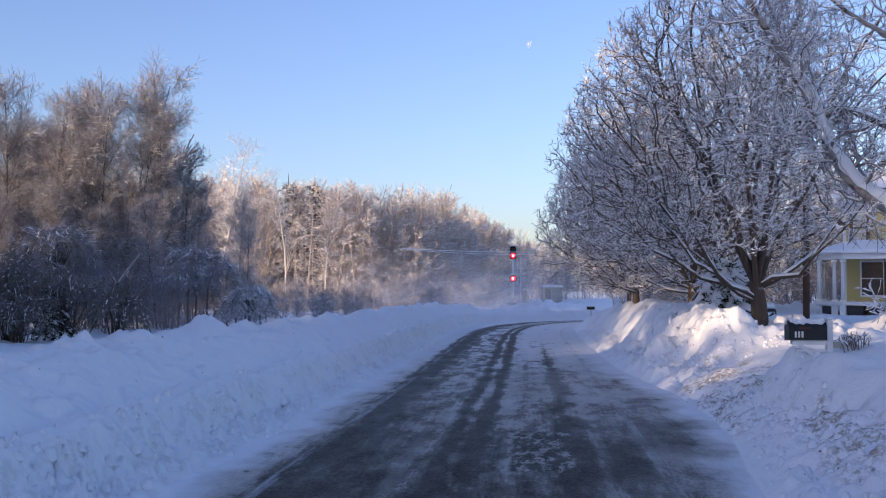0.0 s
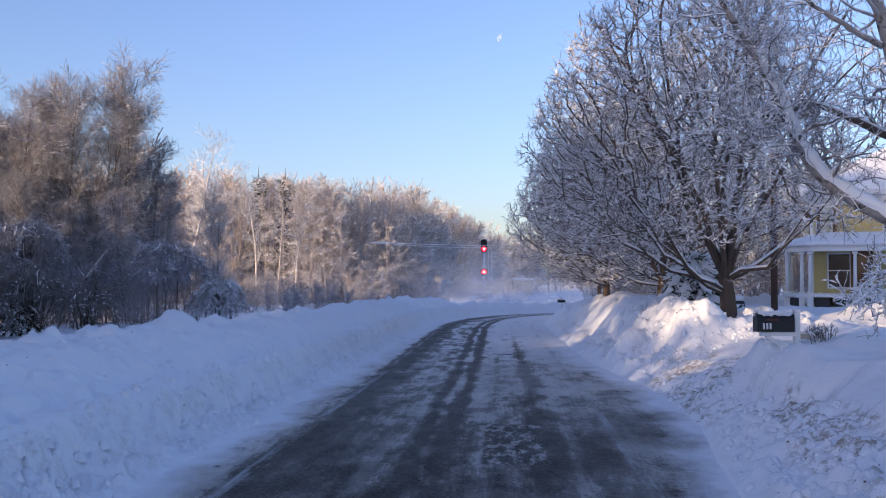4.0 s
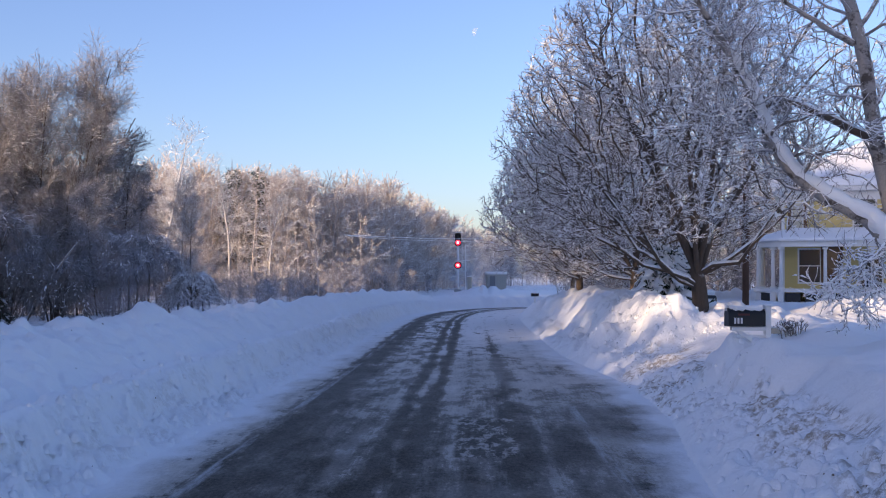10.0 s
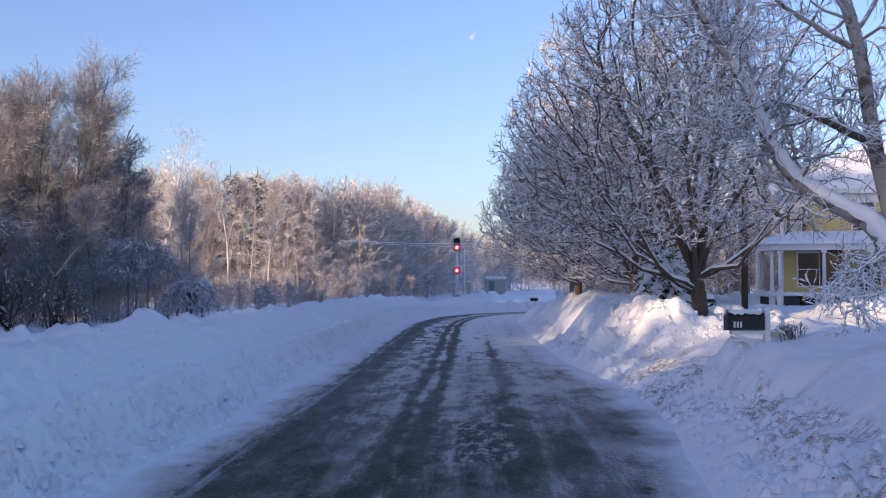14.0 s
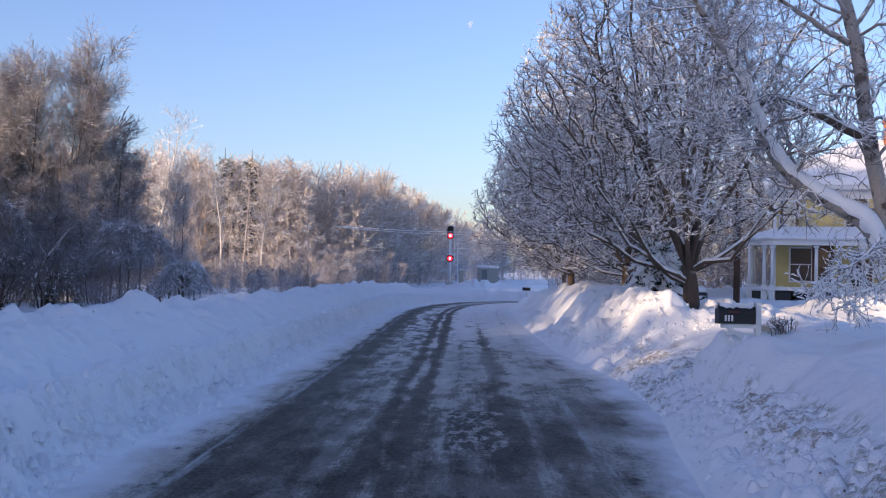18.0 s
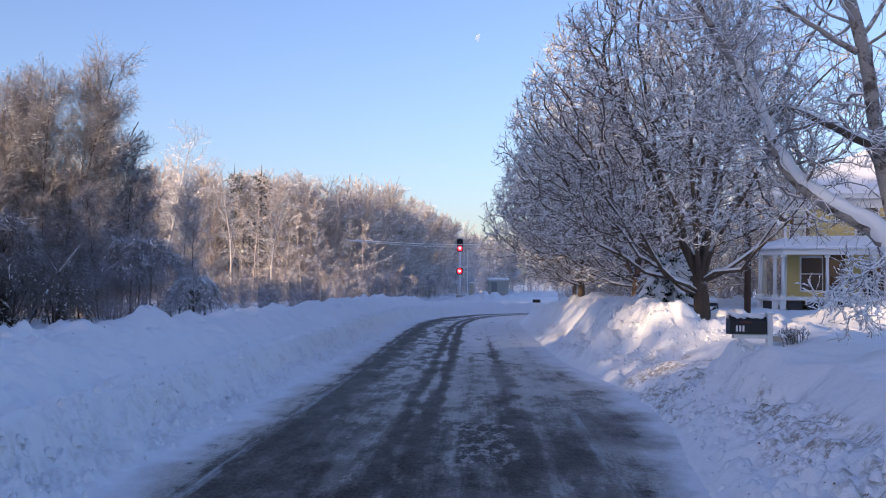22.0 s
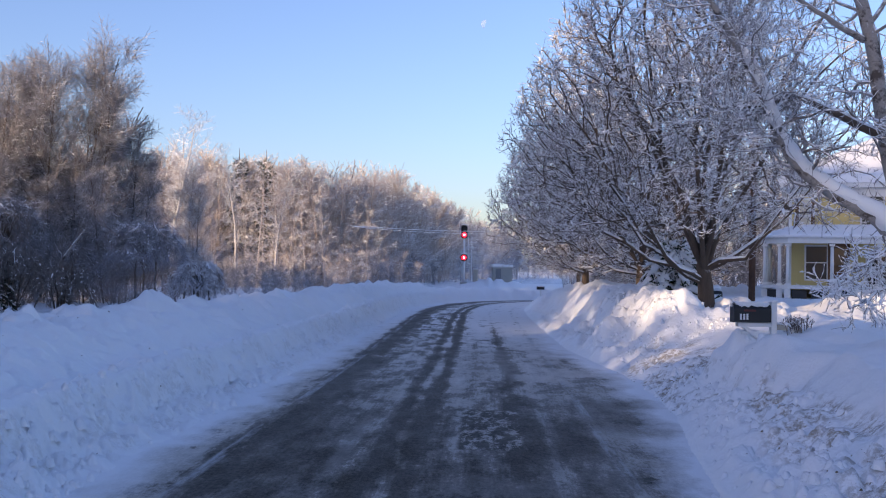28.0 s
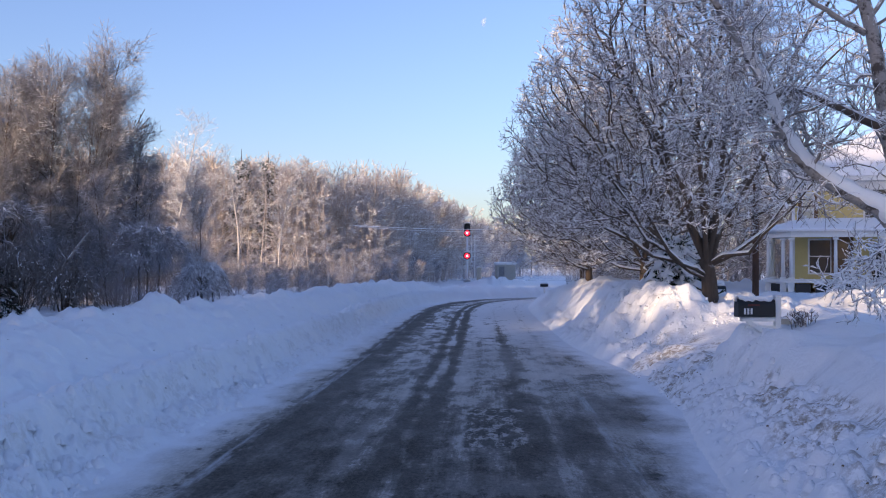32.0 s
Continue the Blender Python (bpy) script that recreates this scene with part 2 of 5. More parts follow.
def widening(s):
    """Where the drive opens, the ploughed road reaches further to the right."""
    return np.interp(s, [0, 7.5, 10, 12, 14, 17, 19, 22, 25], [0, 0, 0.22, 0.45, 0.55, 0.5, 0.3, 0.1, 0.0])


def ground_height(x, y):
    d, s = road_coords(x, y)
    d = d - widening(s) * smooth01(d, 1.2, 1.9)
    lump = fbm(x * 1.1, y * 1.1, 4, 3)
    wob = fbm(s * 0.5, d * 0.0 + 3.3, 3, 9) * 0.5
    # left: windrow, trough, high bank
    q = -d - HALF + wob * 0.3
    k = 1.0 + 0.75 * smooth01(s, 17, 44)
    ql = q * k
    left = np.interp(ql, [-1, -0.03, 0.33, 0.50, 0.60, 0.72, 0.95, 1.15, 1.5, 1.9, 2.3, 2.9, 3.9, 5.0, 9, 40, 200, 1500],
                     [-0.07, -0.03, 0.14, 0.44, 0.62, 0.66, 0.50, 0.52, 0.76, 0.98, 1.07, 1.05, 0.78, 0.42, 0.12, 0.05, 0.05, 0.0])
    left = left * 0.82 * (1 + 0.14 * smooth01(s, 22, 45) - 0.45 * smooth01(s, 47, 57))
    wob = wob * (1 - 0.75 * smooth01(s, 15, 19) * (1 - smooth01(s, 30, 40)))
    # right: bank, opening of a drive, mound and bank
    q = d - HALF + 0.15 + wob * 0.5
    near = np.interp(q, [-1, -0.03, 0.25, 0.7, 1.12, 1.5, 2.2, 4, 9, 40, 200, 1500], [-0.07, -0.03, 0.12, 0.28, 0.46, 0.84, 0.94, 0.92, 0.8, 0.72, 0.3, 0.0])
    gap = np.interp(q, [-1, -0.03, 0.8, 2.0, 3.2, 5, 9, 40, 200, 1500], [-0.07, -0.03, 0.26, 0.66, 0.84, 0.9, 0.8, 0.72, 0.3, 0.0])
    far = np.interp(q, [-1, -0.03, 0.5, 0.85, 1.3, 1.7, 2.1, 2.9, 4.5, 9, 40, 200, 1500], [-0.07, -0.03, 0.12, 0.32, 0.90, 1.18, 1.25, 1.02, 0.82, 0.78, 0.72, 0.3, 0.0])
    w1 = smooth01(s, 14.0, 16.2)
    w2 = smooth01(s, 17.8, 19.8)
    right = near * (1 - w1) + gap * w1 * (1 - w2) + far * w2
    right = right * (1 - 0.2 * smooth01(s, 30, 50))
    z = np.where(d < 0, left, right)
    # the shovelled block of snow round the mailbox
    edge = np.interp(y, [8.5, 10.5, 11.6, 13.2], [3.45, 3.30, 3.02, 2.92]) + 0.10 * fbm(y * 1.7, y * 0 + 2.0, 2, 41)
    z = np.maximum(z, 0.87 * smooth01(x - edge, -0.1, 0.6) * smooth01(y, 8.0, 9.5) * (1 - smooth01(y, 13.25, 13.75)) * (x < 6))
    z = np.where(np.abs(d) < HALF - 0.12, np.minimum(z, -0.04), z)
    # the great mound by the mailbox
    for mx, my, rx, ry, h in ((3.9, 21.6, 1.35, 1.6, 0.10), (4.75, 22.0, 0.8, 0.9, 0.05), (3.35, 22.8, 0.45, 1.2, 0.10), (5.2, 18.2, 0.40, 0.5, 0.10), (9.1, 23.0, 1.45, 1.5, 0.62), (7.5, 24.5, 0.9, 3.5, -0.2), (9.6, 33.0, 2.0, 5.0, -0.15), (7.2, 33, 2.0, 1.5, 0.3), (5.05, 21.6, 0.58, 1.9, -0.80), (4.75, 19.8, 0.42, 1.0, -0.45), (4.0, 110.0, 2.6, 3.0, 0.75), (7.4, 112.0, 2.2, 3.0, 0.55), (3.2, 21.2, 0.25, 1.5, 0.16), (3.8, 44.6, 0.55, 2.2, 0.38)):
        z = z + h * (1 + 0.9 * fbm(x * 2.3, y * 2.3, 3, 61)) * np.exp(-(((x - mx) / rx) ** 2 + ((y - my) / ry) ** 2))
    bank = smooth01(np.abs(d), HALF - 0.1, HALF + 0.5) * (1 - smooth01(np.abs(d), 14, 40))
    rough = smooth01(np.abs(d), HALF - 0.16, HALF + 0.12) * (1 - smooth01(np.abs(d), 5, 9))
    z = z + bank * lump * 0.16 * np.where((d < 0) & (ql > 0.2) & (ql < 2.2), 0.4, 1.0)
    xs = x + np.where(d > 0, 0.25, -0.5) * z
    chunk = fbm(xs * 3.6, y * 3.6, 4, 21, 0.6) * 0.16 + np.maximum(fbm(xs * 5.5, y * 5.5, 2, 22), 0.0) * 0.20 + np.maximum(fbm(xs * 1.9, y * 1.9, 2, 23), -0.05) * 0.14 + fbm(xs * 12, y * 12, 2, 31) * 0.03
    smoothtop = np.where(d > 0, (1 - 0.95 * smooth01(d, 3.05, 3.45) * (1 - w2)) * (0.80 + 0.20 * w2), 1 - 0.96 * smooth01(ql, 0.5, 0.66) * (1 - smooth01(-d, 5.0, 5.4)))
    heap = (d > 0) * w2 * (1 - smooth01(s, 27, 33))
    slab = np.abs(fbm(xs * 0.8, y * 0.8, 3, 91)) * 0.26 - 0.05 + blocks(xs * 1.6 + 0.4 * lump, y * 1.3, 95) * 0.18 + blocks(xs * 4.3, y * 3.6 + lump, 96) * 0.13
    clod = blocks(xs * 5.2, y * 4.4 + 0.5 * lump, 97) * 0.085 + blocks(xs * 10.5, y * 9.0, 98) * 0.045
    z = z + rough * clod * smoothtop * (1 - smooth01(s, 30, 45))
    z = z + rough * chunk * smoothtop * (0.75 - 0.20 * heap) * np.where(d < 0, 0.75, 1.0) + rough * heap * slab
    z = np.where(heap > 0, z - np.maximum(z - 1.30, 0) * 0.65, z)
    z = z + (d < 0) * rough * smooth01(ql, 0.6, 0.9) * (1 - smooth01(ql, 2.6, 3.4)) * (fbm(x * 1.9, y * 1.9, 3, 71) * 0.15 + fbm(x * 5.0, y * 5.0, 3, 72) * 0.09 + blocks(x * 3.1, y * 2.6, 73) * 0.07)
    # ragged crest of the left bank
    crest = np.exp(-((ql - 2.55) / 0.26) ** 2) * (d < 0)
    z = z + crest * (np.maximum(fbm(s * 2.1, d * 2.1, 3, 55), -0.1) * 0.20 + blocks(s * 1.9, d * 2.0, 56) * 0.20)
    z = np.where(np.abs(d) < HALF - 0.17, np.minimum(z, -0.03), z)
    # far field rolls away very slightly
    r = np.hypot(x, y)
    z = np.where(np.abs(d) > HALF + 0.15, np.maximum(z, 0.02), z)
    return z + smooth01(r, 300, 1500) * 3.0 * (fbm(x * 0.004, y * 0.004, 2, 77) + 0.2)


def make_ground():
    fine = np.radians(np.arange(-31, 29.01, 0.15))
    coarse = np.radians(np.arange(32, 329, 3.0))
    ang = np.r_[fine, coarse, 2 * np.pi + fine[0]]
    rad = [0.05]
    while rad[-1] < 3200:
        r = rad[-1]
        rad.append(r + (0.6 if r < 5.5 else max(0.045, 0.0045 * r) if r < 27 else 0.010 * r if r < 90 else 0.05 * r))
    rad = np.array(rad)
    A, R = np.meshgrid(ang[:-1], rad)
    X, Y = R * np.sin(A), R * np.cos(A)
    Z = ground_height(X.ravel(), Y.ravel())
    V = np.stack([X.ravel(), Y.ravel(), Z], 1)
    n, m = len(rad), len(ang) - 1
    i, j = np.meshgrid(np.arange(n - 1), np.arange(m), indexing="ij")
    a, b = i * m + j, i * m + (j + 1) % m
    F = np.stack([a, b, b + m, a + m], -1).reshape(-1, 4)[:, ::-1]
    ob = link_mesh("ground", V, F, M_GROUND, smooth=True)
    d, s = road_coords(V[:, 0], V[:, 1])
    d = d - widening(s) * smooth01(d, 1.2, 1.9)
    q = np.abs(d) - HALF
    soil = np.where(d > 0, (smooth01(q, 0.2, 0.55) * (1 - smooth01(q, 1.2, 1.5)) + 1.2 * smooth01(q, -0.15, 0.0) * (1 - smooth01(q, 0.25, 0.5)) * smooth01(s, 11.5, 13) * (1 - smooth01(s, 16.5, 18))) * (1 - 0.85 * smooth01(s, 17, 20)), 0.26 * smooth01(q, -0.1, 0.1) * (1 - smooth01(q, 0.45, 0.7))) * (1 - smooth01(s, 35, 60))
    soil = soil * (1 - smooth01(Z, 0.50, 0.62) * (d > 0))
    ob.data.attributes.new("ploughed", "FLOAT", "POINT").data.foreach_set("value", soil.astype(np.float32))
    return tagged(ob, "deep blue-white snow with ploughed banks beside the road", "snow", kind="structure")


def road_material():
    k = Mat("asphalt_under_packed_snow", 0.9, 0.06)
    uv = k.n("ShaderNodeUVMap").outputs[0]
    sep = k.n("ShaderNodeSeparateXYZ")
    k.to(uv, sep.inputs[0])
    u, v = sep.outputs[0], sep.outputs[1]
    warp = k.noise(k.mapped(uv, (0.3, 0.12, 1)), 1.0, 3)
    jag = k.noise(k.mapped(uv, (2.2, 1.0, 1)), 1.0, 5, 0.7)

    def off(t, amount):
        return k.math("MULTIPLY", k.math("SUBTRACT", t, 0.5), amount)
    u2 = k.math("ADD", u, k.math("ADD", off(warp, 0.30), off(jag, 0.09)))
    streak = k.noise(k.mapped(uv, (5.5, 0.16, 1)), 1.0, 5, 0.62)
    hair = k.noise(k.mapped(uv, (34.0, 1.6, 1)), 1.0, 5, 0.7)
    cloud = k.noise(k.mapped(uv, (1.2, 0.5, 1)), 1.0, 5, 0.6)
    patch = k.noise(k.mapped(uv, (3.2, 0.9, 1)), 1.0, 7, 0.72)
    cross = k.noise(k.mapped(uv, (2.4, 1.4, 1)), 1.0, 7, 0.75)
    fine = k.noise(k.mapped(uv, (30, 13, 1)), 1.0, 6, 0.8)
    grit = k.noise(k.mapped(uv, (75, 40, 1)), 1.0, 3, 0.75)
    drift = k.noise(k.mapped(uv, (1.3, 0.9, 1)), 1.0, 3, 0.55)

    def profile(stops):
        r = k.n("ShaderNodeValToRGB")
        el = r.color_ramp.elements
        el[0].position, el[1].position = 0.0, 1.0
        for e, f in ((el[0], stops[0][1]), (el[1], stops[1][1])):
            e.color = (f, f, f, 1)
        for x, f in sorted(stops[2:]):
            el.new((x + 2.7) / 5.4).color = (f, f, f, 1)
        k.to(k.math("DIVIDE", k.math("ADD", u2, 2.7), 5.4), r.inputs[0])
        return r.outputs[0]
    near = profile(((-2.5, 0.95), (2.5, 0.66), (-2.1, 0.80), (-1.78, 0.62), (-1.62, 0.38), (-1.48, 0.06), (-1.2, 0.16), (-0.8, 0.20), (-0.5, 0.22), (-0.3, 0.03), (-0.15, 0.32), (0.0, 0.03), (0.3, 0.34), (0.6, 0.27), (0.8, 0.18), (0.95, 0.03), (1.2, 0.42), (1.5, 0.30), (1.7, 0.38), (1.9, 0.42), (2.3, 0.48)))
    far = profile(((-2.5, 1.0), (2.5, 0.6), (-2.1, 0.85), (-1.85, 0.62), (-1.62, 0.12), (-1.4, 0.05), (-1.2, 0.30), (-0.9, 0.49), (-0.44, 0.48), (-0.31, 0.06), (-0.16, 0.53), (0.0, 0.0), (0.15, 0.50), (0.5, 0.52), (0.8, 0.44), (0.93, 0.12), (1.2, 0.52), (1.6, 0.50), (1.9, 0.46), (2.3, 0.48)))
    mixed = k.n("ShaderNodeMix", data_type="RGBA")
    k.to(k.ramp(k.math("ADD", v, off(cloud, 6.0)), 6.5, 15.5), mixed.inputs[0])
    k.to(near, mixed.inputs[6])
    k.to(far, mixed.inputs[7])
    film = mixed.outputs[2]
    vary = k.math("ADD", off(cloud, 0.6), k.math("ADD", off(streak, 0.80), k.math("ADD", off(hair, 0.34), k.math("ADD", off(fine, 0.30), off(patch, 1.5)))))
    film = k.math("ADD", film, k.math("MULTIPLY", vary, k.ramp(u, 1.0, 1.5, 0.72, 0.30)))
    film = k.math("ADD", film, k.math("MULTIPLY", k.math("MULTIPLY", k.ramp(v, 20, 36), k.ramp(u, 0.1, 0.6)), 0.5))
    film = k.ramp(film, 0.17, 0.85, 0.0, 0.96)
    crisp = k.ramp(k.math("ADD", film, k.math("ADD", off(fine, 0.3), k.math("ADD", off(cross, 0.75), off(hair, 0.2)))), 0.34, 0.44)
    film = k.math("ADD", k.math("MULTIPLY", film, 0.66), k.math("MULTIPLY", crisp, 0.18))
    white = k.ramp(k.math("ADD", k.math("MULTIPLY", cross, 0.75), k.math("MULTIPLY", patch, 0.35)), 0.61, 0.67)
    white = k.math("MULTIPLY", white, k.ramp(film, 0.02, 0.18, 0.15, 1.0))
    film = k.math("MAXIMUM", film, k.math("MULTIPLY", white, 0.55))
    dark = k.ramp(k.math("ADD", k.math("MULTIPLY", cross, 0.5), k.math("MULTIPLY", jag, 0.5)), 0.38, 0.45, 0.10, 1.0)
    film = k.math("MULTIPLY", film, dark)
    # patches worn bare (thin film) or drifted over (thick film): middle, half width, half length, film, how plain
    for cu, cv, hu, hv, value, strong in ((-0.09, 14.0, 0.13, 0.5, 0.0, 0.85), (-0.06, 11.5, 0.12, 1.2, 0.0, 0.9), (1.04, 10.5, 0.17, 1.7, 0.0, 0.85),
                                          (1.48, 10.5, 0.22, 1.3, 0.0, 0.85), (0.46, 9.95, 0.22, 0.22, 0.62, 0.8), (-0.15, 22.7, 0.10, 0.9, 0.75, 0.7),
                                          (-0.14, 17.2, 0.08, 1.4, 0.6, 0.7), (1.30, 16.0, 0.30, 0.6, 0.60, 0.8), (2.2, 16.9, 0.6, 0.6, 0.58, 0.8),
                                          (2.1, 12.3, 0.5, 1.4, 0.12, 0.7), (0.75, 7.9, 0.5, 0.35, 0.30, 0.45), (-0.62, 9.9, 0.08, 1.6, 0.32, 0.6),
                                          (-1.15, 10.3, 0.36, 2.6, 0.03, 0.6), (-1.35, 15.5, 0.22, 2.2, 0.05, 0.6), (0.62, 19.0, 0.5, 3.0, 0.40, 0.5)):
        du = k.math("ABSOLUTE", k.math("SUBTRACT", k.math("ADD", u, off(jag, 0.16)), cu))
        dv = k.math("ABSOLUTE", k.math("SUBTRACT", k.math("ADD", v, off(patch, 1.6)), cv))
        soft = k.math("MULTIPLY", k.ramp(du, hu * 0.65, hu * 1.2, strong, 0.0), k.ramp(dv, hv * 0.7, hv * 1.2, 1.0, 0.0))
        film = k.math("ADD", k.math("MULTIPLY", film, k.math("SUBTRACT", 1.0, soft)), k.math("MULTIPLY", soft, value))
    # a mended square of asphalt with snow caught in its cracks
    mend = k.math("MULTIPLY", k.ramp(k.math("ABSOLUTE", k.math("SUBTRACT", k.math("ADD", u, off(jag, 0.12)), 0.66)), 0.28, 0.33, 1.0, 0.0), k.ramp(k.math("ABSOLUTE", k.math("SUBTRACT", k.math("ADD", v, off(jag, 0.5)), 10.9)), 1.3, 1.45, 1.0, 0.0))
    caught = k.math("MULTIPLY", k.ramp(k.noise(k.mapped(uv, (7, 2.6, 1)), 1.0, 6, 0.8), 0.50, 0.57), 0.56)
    film = k.math("ADD", k.math("MULTIPLY", film, k.math("SUBTRACT", 1.0, mend)), k.math("MULTIPLY", mend, caught))
    # deeper snow drifted over the edges
    foot = k.n("ShaderNodeAttribute")
    foot.attribute_name = "bank_foot"
    rim = k.math("ADD", foot.outputs["Fac"], k.math("ADD", off(cloud, 0.7), k.math("ADD", off(drift, 0.9), off(fine, 0.25))))
    side = k.ramp(rim, -0.50, -0.08)
    asphalt = k.mix(k.ramp(k.math("ADD", k.math("MULTIPLY", cross, 0.65), k.math("MULTIPLY", fine, 0.35)), 0.36, 0.64), (0.016, 0.012, 0.008), (0.060, 0.045, 0.031))
    asphalt = k.mix(k.ramp(grit, 0.60, 0.74), asphalt, (0.11, 0.095, 0.078))
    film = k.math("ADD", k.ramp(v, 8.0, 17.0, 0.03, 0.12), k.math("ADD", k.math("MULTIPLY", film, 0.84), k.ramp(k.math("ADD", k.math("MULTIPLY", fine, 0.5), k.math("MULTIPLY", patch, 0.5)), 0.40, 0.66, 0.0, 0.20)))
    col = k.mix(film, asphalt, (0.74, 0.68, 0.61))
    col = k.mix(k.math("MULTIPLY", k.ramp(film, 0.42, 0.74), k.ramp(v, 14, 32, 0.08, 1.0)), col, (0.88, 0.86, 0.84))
    for c in (-1.62, 1.73):
        a = k.math("ABSOLUTE", k.math("SUBTRACT", u, c))
        line = k.math("MULTIPLY", k.ramp(a, 0.035, 0.06, 1.0, 0.0), k.ramp(k.noise(k.mapped(uv, (4, 0.5, 1)), 1.0, 6, 0.8), 0.47, 0.66))
        col = k.mix(line, col, (0.50, 0.50, 0.49))
    col = k.mix(side, col, (0.90, 0.895, 0.89))
    k.colour(col)
    k.put(k.b.inputs["Roughness"], k.ramp(film, 0, 0.5, 0.75, 0.95))
    k.bump(k.math("ADD", k.math("MULTIPLY", fine, 0.22), k.math("ADD", k.math("MULTIPLY", grit, 0.10), k.math("ADD", k.math("MULTIPLY", film, 1.3), side))), 0.6, 0.02)
    return k.m


def make_road():
    keep = (RS > -8) & (RS < 130)
    x, y, s, tx, ty = RX[keep], RY[keep], RS[keep], RTX[keep], RTY[keep]
    lat = np.linspace(-HALF - 0.25, HALF + 0.85, 28)
    V = np.stack([x[:, None] + ty[:, None] * lat, y[:, None] - tx[:, None] * lat, np.zeros((len(x), 28)) + 0.012 - 0.010 * (lat / 2.6) ** 2], -1)
    V[..., 2] += 0.012 * fbm(V[..., 0] * 1.5, V[..., 1] * 0.6, 3, 5)
    n, m = V.shape[:2]
    i, j = np.meshgrid(np.arange(n - 1), np.arange(m - 1), indexing="ij")
    a = i * m + j
    F = np.stack([a, a + 1, a + m + 1, a + m], -1).reshape(-1, 4)
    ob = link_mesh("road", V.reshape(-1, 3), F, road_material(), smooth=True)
    uv = ob.data.uv_layers.new(name="lane")
    co = np.stack([np.broadcast_to(lat, (n, m)), np.broadcast_to(s[:, None], (n, m))], -1).reshape(-1, 2)
    uv.data.foreach_set("uv", co[F.ravel()].astype(np.float32).ravel())
    ss = np.broadcast_to(s[:, None], (n, m))
    edge = np.maximum(-lat[None] - 2.34 + 0 * ss, 0.95 * (lat[None] - 2.34 - widening(ss)) + 0.12 * smooth01(ss, 13.5, 16.0) * (1 - smooth01(ss, 26, 36)) * (lat[None] > 0)).ravel()
    ob.data.attributes.new("bank_foot", "FLOAT", "POINT").data.foreach_set("value", edge.astype(np.float32))
    return tagged(ob, "dark asphalt road with wheel tracks in packed snow", "road", kind="structure")


ground = make_ground()
road = make_road()


def floor_z(x, y):
    return float(ground_height(np.array([float(x)]), np.array([float(y)]))[0])


# ---------------- tree growth ----------------
def unit(a):
    return a / np.maximum(np.linalg.norm(a, axis=-1, keepdims=True), 1e-9)


def grow(rng, P, R, m, t=(0.25, 1.0), angle=(30, 60), length=(0.5, 0.9), k=4, up=0.15, wob=0.10, thin=0.55, tip=0.35, short=0.5, floor_r=0.0):
    """Side branches on the branches P (N, k, 3) with radii R: m on each."""
    N, K = P.shape[:2]
    tt = rng.uniform(t[0], t[1], (N, m))
    f = tt * (K - 1)
    i = np.minimum(f.astype(int), K - 2)
    w = (f - i)[..., None]
    n = np.arange(N)[:, None]
    start = P[n, i] * (1 - w) + P[n, i + 1] * w
    tan = unit(P[n, i + 1] - P[n, i])
    r = (R[n, i] * (1 - w[..., 0]) + R[n, i + 1] * w[..., 0]) * thin
    rnd = rng.normal(size=(N, m, 3))
    perp = unit(rnd - (rnd * tan).sum(-1, keepdims=True) * tan)
    a = np.radians(rng.uniform(angle[0], angle[1], (N, m)))[..., None]
    d = tan * np.cos(a) + perp * np.sin(a)
    L = rng.uniform(length[0], length[1], (N, m)) * (1 - short * tt)
    start, d, L, r = start.reshape(-1, 3), d.reshape(-1, 3), L.reshape(-1), r.reshape(-1)
    pts = [start]
    step = (L / (k - 1))[:, None]
    for _ in range(k - 1):
        d = unit(d + rng.normal(size=d.shape) * wob * 2 + np.array([0, 0, up]))
        pts.append(pts[-1] + d * step)
    Q = np.stack(pts, 1)
    RR = np.maximum(r[:, None] * np.linspace(1, tip, k)[None], floor_r)
    return Q, RR


def tubes(P, R, sides):
    N, K = P.shape[:2]
    tan = np.empty_like(P)
    tan[:, 1:-1] = P[:, 2:] - P[:, :-2]
    tan[:, 0] = P[:, 1] - P[:, 0]
    tan[:, -1] = P[:, -1] - P[:, -2]
    tan = unit(tan)
    ref = np.where(np.abs(tan[..., 2:3]) > 0.9, np.array([1.0, 0, 0]), np.array([0, 0, 1.0]))
    u = unit(np.cross(tan, ref))
    v = np.cross(tan, u)
    a = np.arange(sides) * 2 * np.pi / sides + 0.5
    ring = u[:, :, None] * np.cos(a)[None, None, :, None] + v[:, :, None] * np.sin(a)[None, None, :, None]
    V = (P[:, :, None] + ring * R[:, :, None, None]).reshape(-1, 3)
    n, k, s = np.meshgrid(np.arange(N), np.arange(K - 1), np.arange(sides), indexing="ij")
    base = (n * K + k) * sides
    a0, a1 = base + s, base + (s + 1) % sides
    F = np.stack([a0, a0 + sides, a1 + sides, a1], -1).reshape(-1, 4)
    return V, F


def join(*pieces):
    Vs, Fs, o = [], [], 0
    for V, F in pieces:
        Vs.append(V)
        Fs.append(F + o)
        o += len(V)
    return np.vstack(Vs), np.vstack(Fs)


def clumps(rng, P, n, size=(0.02, 0.05), flat=0.6):
    """Small lumps of snow lying along branches."""
    N, K = P.shape[:2]
    i = rng.integers(0, N, n)
    j = rng.integers(0, K - 1, n)
    w = rng.random(n)[:, None]
    c = P[i, j] * (1 - w) + P[i, j + 1] * w
    t = unit(P[i, j + 1] - P[i, j])
    r = rng.uniform(size[0], size[1], n)[:, None]
    side = unit(np.cross(t, np.array([0, 0, 1.0])) + 1e-6)
    upv = np.array([0, 0, 1.0])
